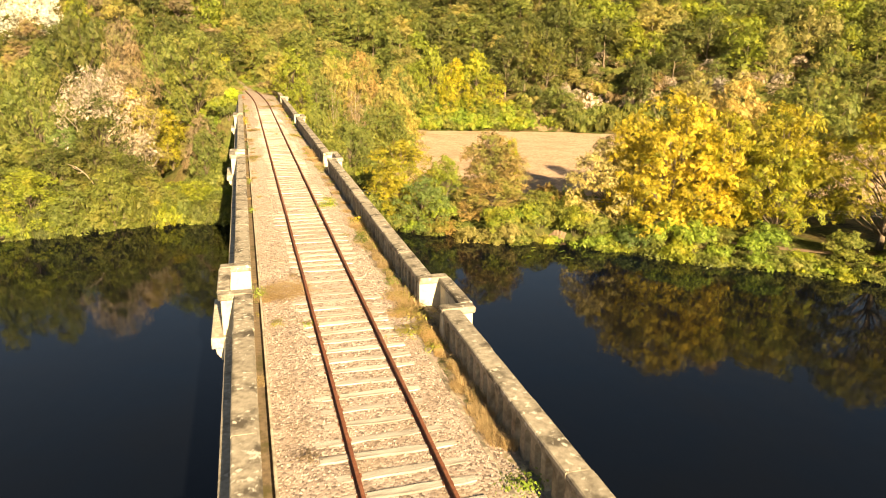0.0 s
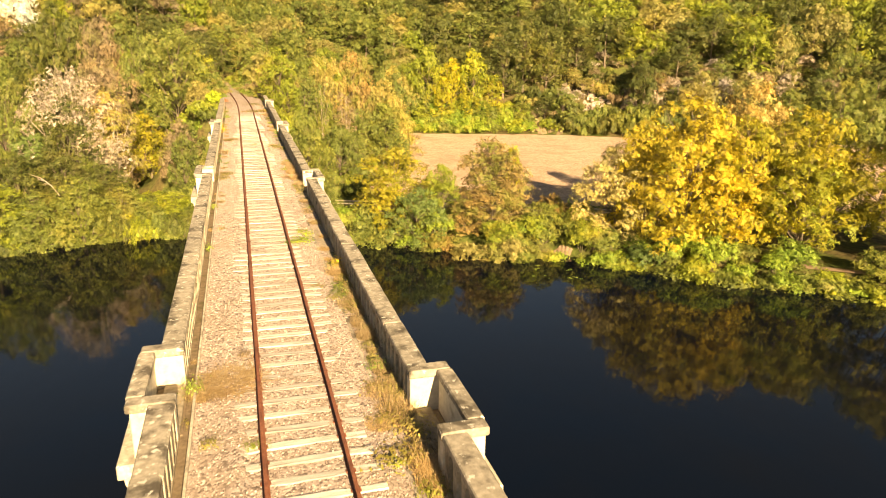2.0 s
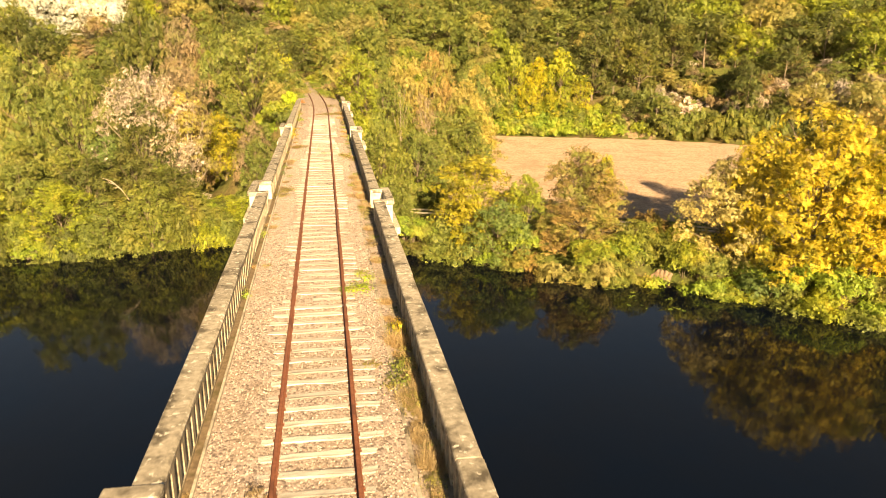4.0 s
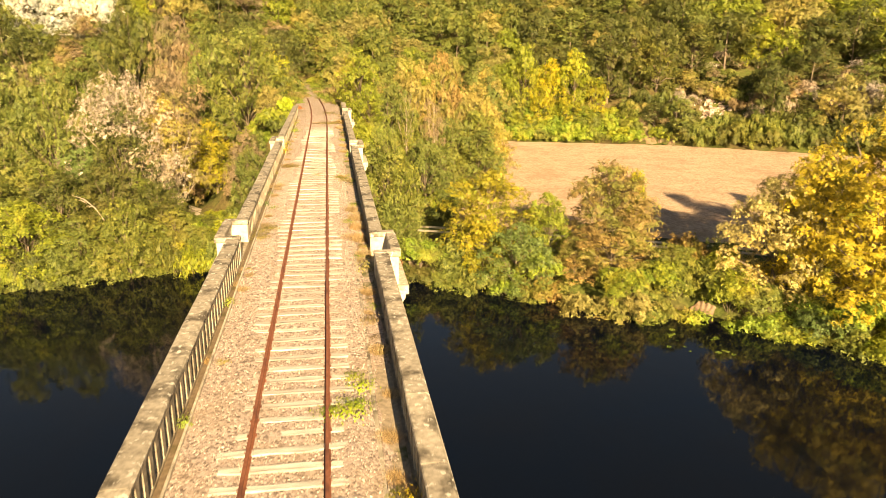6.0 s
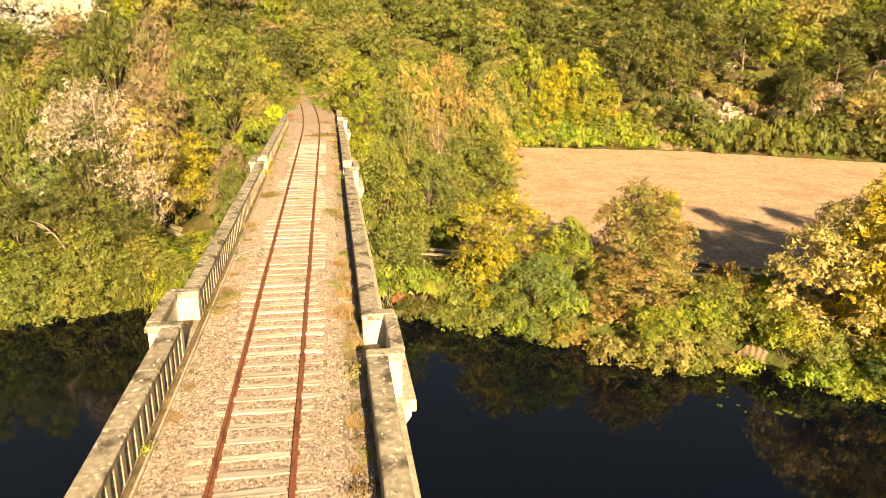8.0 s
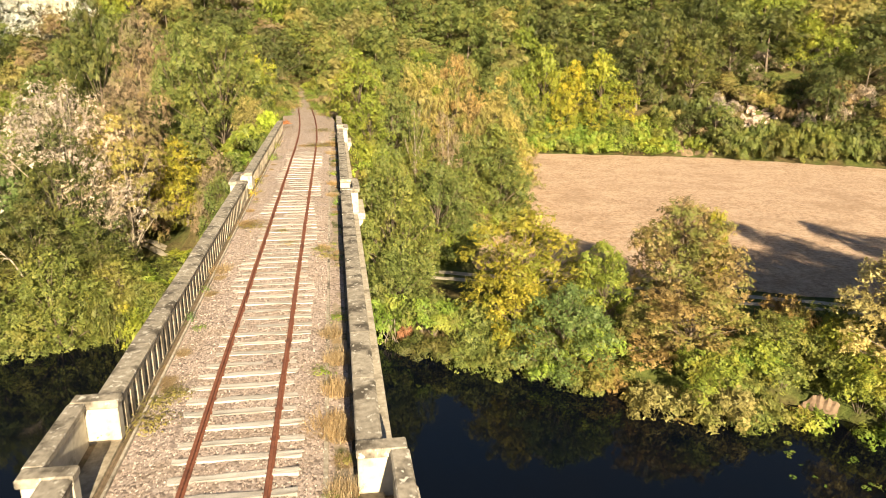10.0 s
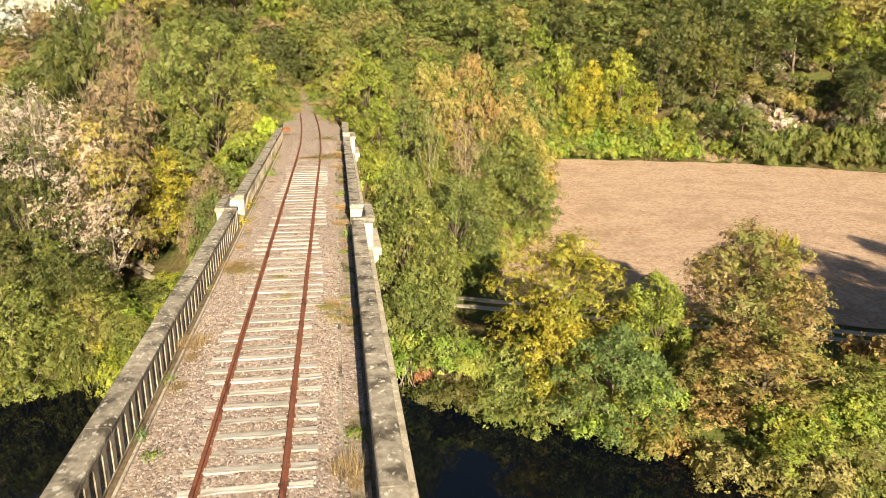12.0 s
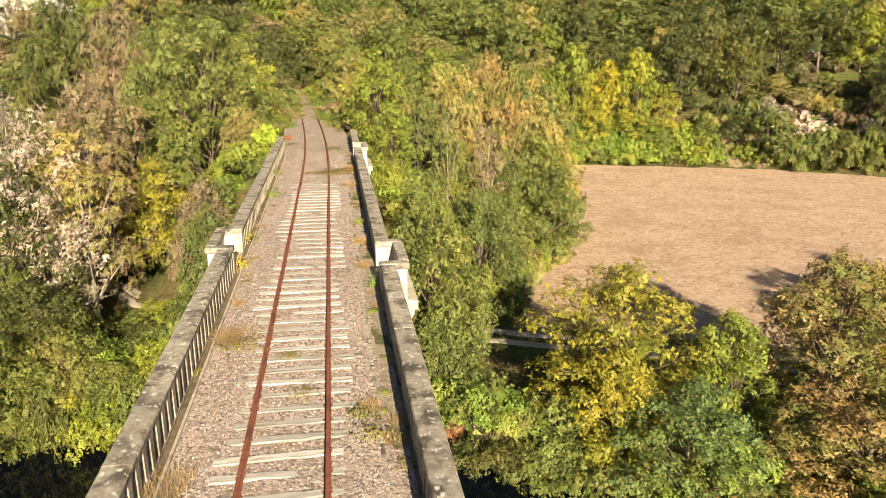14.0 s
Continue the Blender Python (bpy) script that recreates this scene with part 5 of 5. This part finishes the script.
for i, (x, y, r, h, l) in enumerate((
        (1.54, 30.1, 0.3, 0.2, "vine"), (1.4, 30.6, 0.25, 0.15, "grass"), (1.15, 28.9, 0.4, 0.2, "vine"), (1.4, 29.2, 0.3, 0.2, "grass"), (0.8, 29.0, 0.25, 0.1, "grass"), (2.05, 24.8, 0.35, 0.5, "straw"), (1.85, 22.7, 0.35, 0.3, "green"), (2.0, 23.4, 0.32, 0.35, "green"), (1.7, 22.4, 0.25, 0.15, "olive"), (1.25, 23.6, 0.25, 0.1, "olive"), (2.15, 25.5, 0.25, 0.45, "yellow"), (2.05, 21.8, 0.35, 0.35, "straw"), (2.1, 19.3, 0.3, 0.4, "straw"),
        (2.05, 17.4, 0.25, 0.25, "grass"), (1.85, 16.0, 0.35, 0.35, "straw"), (2.05, 15.2, 0.4, 0.45, "straw"), (1.8, 14.9, 0.4, 0.18, "olive"), (2.25, 14.4, 0.4, 0.35, "olive"), (2.3, 13.6, 0.35, 0.3, "rust"), (1.55, 14.6, 0.25, 0.16, "straw"), (1.62, 13.2, 0.14, 0.16, "grass"), (1.7, 13.5, 0.5, 0.16, "olive"), (2.1, 12.4, 0.3, 0.2, "olive"), (1.9, 16.4, 0.4, 0.2, "olive"), (2.1, 12.9, 0.25, 0.35, "straw"), (1.95, 12.2, 0.2, 0.2, "grass"), (-1.4, 17.4, 0.75, 0.12, "straw"), (-1.95, 17.1, 0.45, 0.14, "straw"),
        (-2.2, 17.2, 0.2, 0.4, "grass"), (-1.04, 18.8, 0.2, 0.15, "rust"), (-0.95, 14.5, 0.2, 0.12, "grass"), (-1.75, 14.9, 0.2, 0.15, "olive"), (-1.56, 8.1, 0.25, 0.1, "rust"), (2.05, 6.3, 0.35, 0.25, "grass"), (2.1, 8.2, 0.3, 0.3, "straw"), (2.1, 10.0, 0.3, 0.3, "straw"),
        (-1.85, 44.6, 0.4, 0.22, "olive"), (-1.6, 44.9, 0.3, 0.2, "olive"), (1.87, 47.8, 0.3, 0.5, "straw"), (2.04, 46.2, 0.35, 0.55, "straw"), (2.04, 44.5, 0.35, 0.6, "straw"), (2.08, 42.6, 0.3, 0.5, "straw"), (2.1, 40.6, 0.3, 0.5, "straw"), (2.08, 38.9, 0.3, 0.4, "olive"), (2.05, 36.5, 0.25, 0.3, "straw"), (2.0, 34.0, 0.3, 0.3, "rust"), (2.05, 32.0, 0.25, 0.3, "straw"),
        (1.85, 42.9, 0.5, 0.35, "straw"), (-1.56, 60.4, 0.6, 0.2, "straw"), (-1.4, 59.8, 0.5, 0.2, "olive"), (-1.95, 54.0, 0.4, 0.4, "straw"), (1.45, 56.0, 0.3, 0.2, "olive"), (1.63, 55.2, 0.35, 0.25, "olive"), (1.62, 56.2, 0.25, 0.3, "straw"), (1.63, 45.5, 0.25, 0.2, "grass"), (1.9, 45.0, 0.2, 0.2, "rust"), (-1.9, 43.7, 0.45, 0.2, "olive"), (-1.76, 48.8, 0.2, 0.15, "grass"), (0.23, 57.1, 0.3, 0.1, "olive"), (-0.2, 59.0, 0.25, 0.1, "olive"),
        (2.15, 63.9, 0.2, 0.5, "grass"), (1.9, 66.0, 0.3, 0.4, "straw"), (1.95, 69.0, 0.3, 0.4, "straw"), (2.0, 72.0, 0.3, 0.3, "grass"), (1.4, 83.9, 0.9, 0.25, "olive"), (0.6, 83.6, 0.7, 0.25, "olive"), (-0.2, 83.8, 0.4, 0.15, "straw"), (2.0, 85.0, 0.6, 0.5, "straw"), (1.9, 80.0, 0.4, 0.5, "straw"), (-2.2, 84.0, 0.4, 0.5, "olive"), (-2.0, 78.0, 0.4, 0.5, "grass"),
        (1.1, 93.0, 0.8, 0.3, "olive"), (-2.1, 96.0, 0.6, 0.2, "rust"), (-2.3, 70.0, 0.35, 0.4, "yellow"), (-2.2, 66.6, 0.3, 0.5, "yellow"), (-2.2, 29.0, 0.15, 0.25, "grass"), (-2.2, 36.0, 0.15, 0.3, "grass"), (-2.15, 49.5, 0.15, 0.3, "blue"), (-2.15, 52.0, 0.15, 0.2, "grass"))):
    weed(x, y, r, h * (0.7 if l == "straw" else 1.0), l, i)
# a thin broken fringe along the kerbs
rnd = random.Random(77)
for k in range(230):
    y = rnd.uniform(8, 92)
    if rnd.random() < 0.62:
        x, l = rnd.uniform(1.9, 2.28), rnd.choice(("straw", "straw", "olive", "grass", "rust", "olive"))
    else:
        x, l = rnd.choice((rnd.uniform(-1.98, -1.75), rnd.uniform(-2.3, -2.1))), rnd.choice(("straw", "olive", "straw"))
    if math.sin(y * 0.9 + x) + rnd.gauss(0, 0.6) > 0:
        weed(x, y, rnd.uniform(0.12, 0.26), rnd.uniform(0.05, 0.15), l, k, -0.22 if x > 0 else -0.2 if x > -2 else -0.36)
# a thicker one of dead grass and weeds in the gutter of the first spans
for k, y in enumerate(np.arange(7.5, 26, 0.24)):
    weed(rnd.uniform(2.0, 2.3), float(y), rnd.uniform(0.12, 0.24), rnd.uniform(0.1, 0.3), rnd.choice(("olive", "straw", "straw", "straw", "rust", "straw")), k, -0.22)
# where the rails run out under grass
rnd = random.Random(12)
i = 0
for y in np.arange(106, 158, 0.6):
    for _ in range(5):
        off = rnd.uniform(-3.0, 3.0)
        if abs(off) < (1.5 if y < 113 else 0.9) or (y < 116 and -2.2 < off < 0 and rnd.random() < 0.6):
            continue
        x = float(track_x(y)) + off
        r = rnd.uniform(0.5, 1.0)
        weed(x, float(y), r, rnd.uniform(0.3, 0.8), rnd.choice(("grass", "olive", "green", "grass", "straw")), i, max(float(land(x, y)), -0.35))
        i += 1
tuft_shapes = [(corners(c), np.arange(len(c.vertices)).reshape(-1, 3)) for c in TUFTS["straw"] + TUFTS["grass"]]
joined("dry_grass", tuft_shapes, [weeds.pop("straw")], [LEAF["straw"]], "tufts of dry straw-coloured grass in the ballast", "grass")
names = sorted(weeds)
joined("weeds", tuft_shapes, [weeds[n] for n in names], [LEAF[n] for n in names], "low green and brown weeds growing in the ballast", "weeds")

# lily pads off the bank
bm = bmesh.new()
rnd = random.Random(4)
for cx, cy, n in ((24.2, 57.2, 5), (23.9, 54.9, 4), (26.2, 56.6, 4), (26.2, 54.4, 5), (23.8, 59.6, 3)):
    for _ in range(n):
        x, y, r = cx + rnd.gauss(0, 0.5), cy + rnd.gauss(0, 0.4), rnd.uniform(0.1, 0.24)
        a0 = rnd.uniform(0, 6.28)
        c = bm.verts.new((x, y, WATER_Z + 0.012))
        ring = [bm.verts.new((x + r * math.cos(a0 + 0.2 + 5.9 * k / 9), y + r * math.sin(a0 + 0.2 + 5.9 * k / 9), WATER_Z + 0.012 + rnd.uniform(0, 0.012))) for k in range(10)]
        for a, b in zip(ring, ring[1:]):
            bm.faces.new((c, a, b))
part("lily_pads", bm, LEAF["grass"], label="yellow-green lily pads floating near the bank", category="lily pads", kind="stuff")
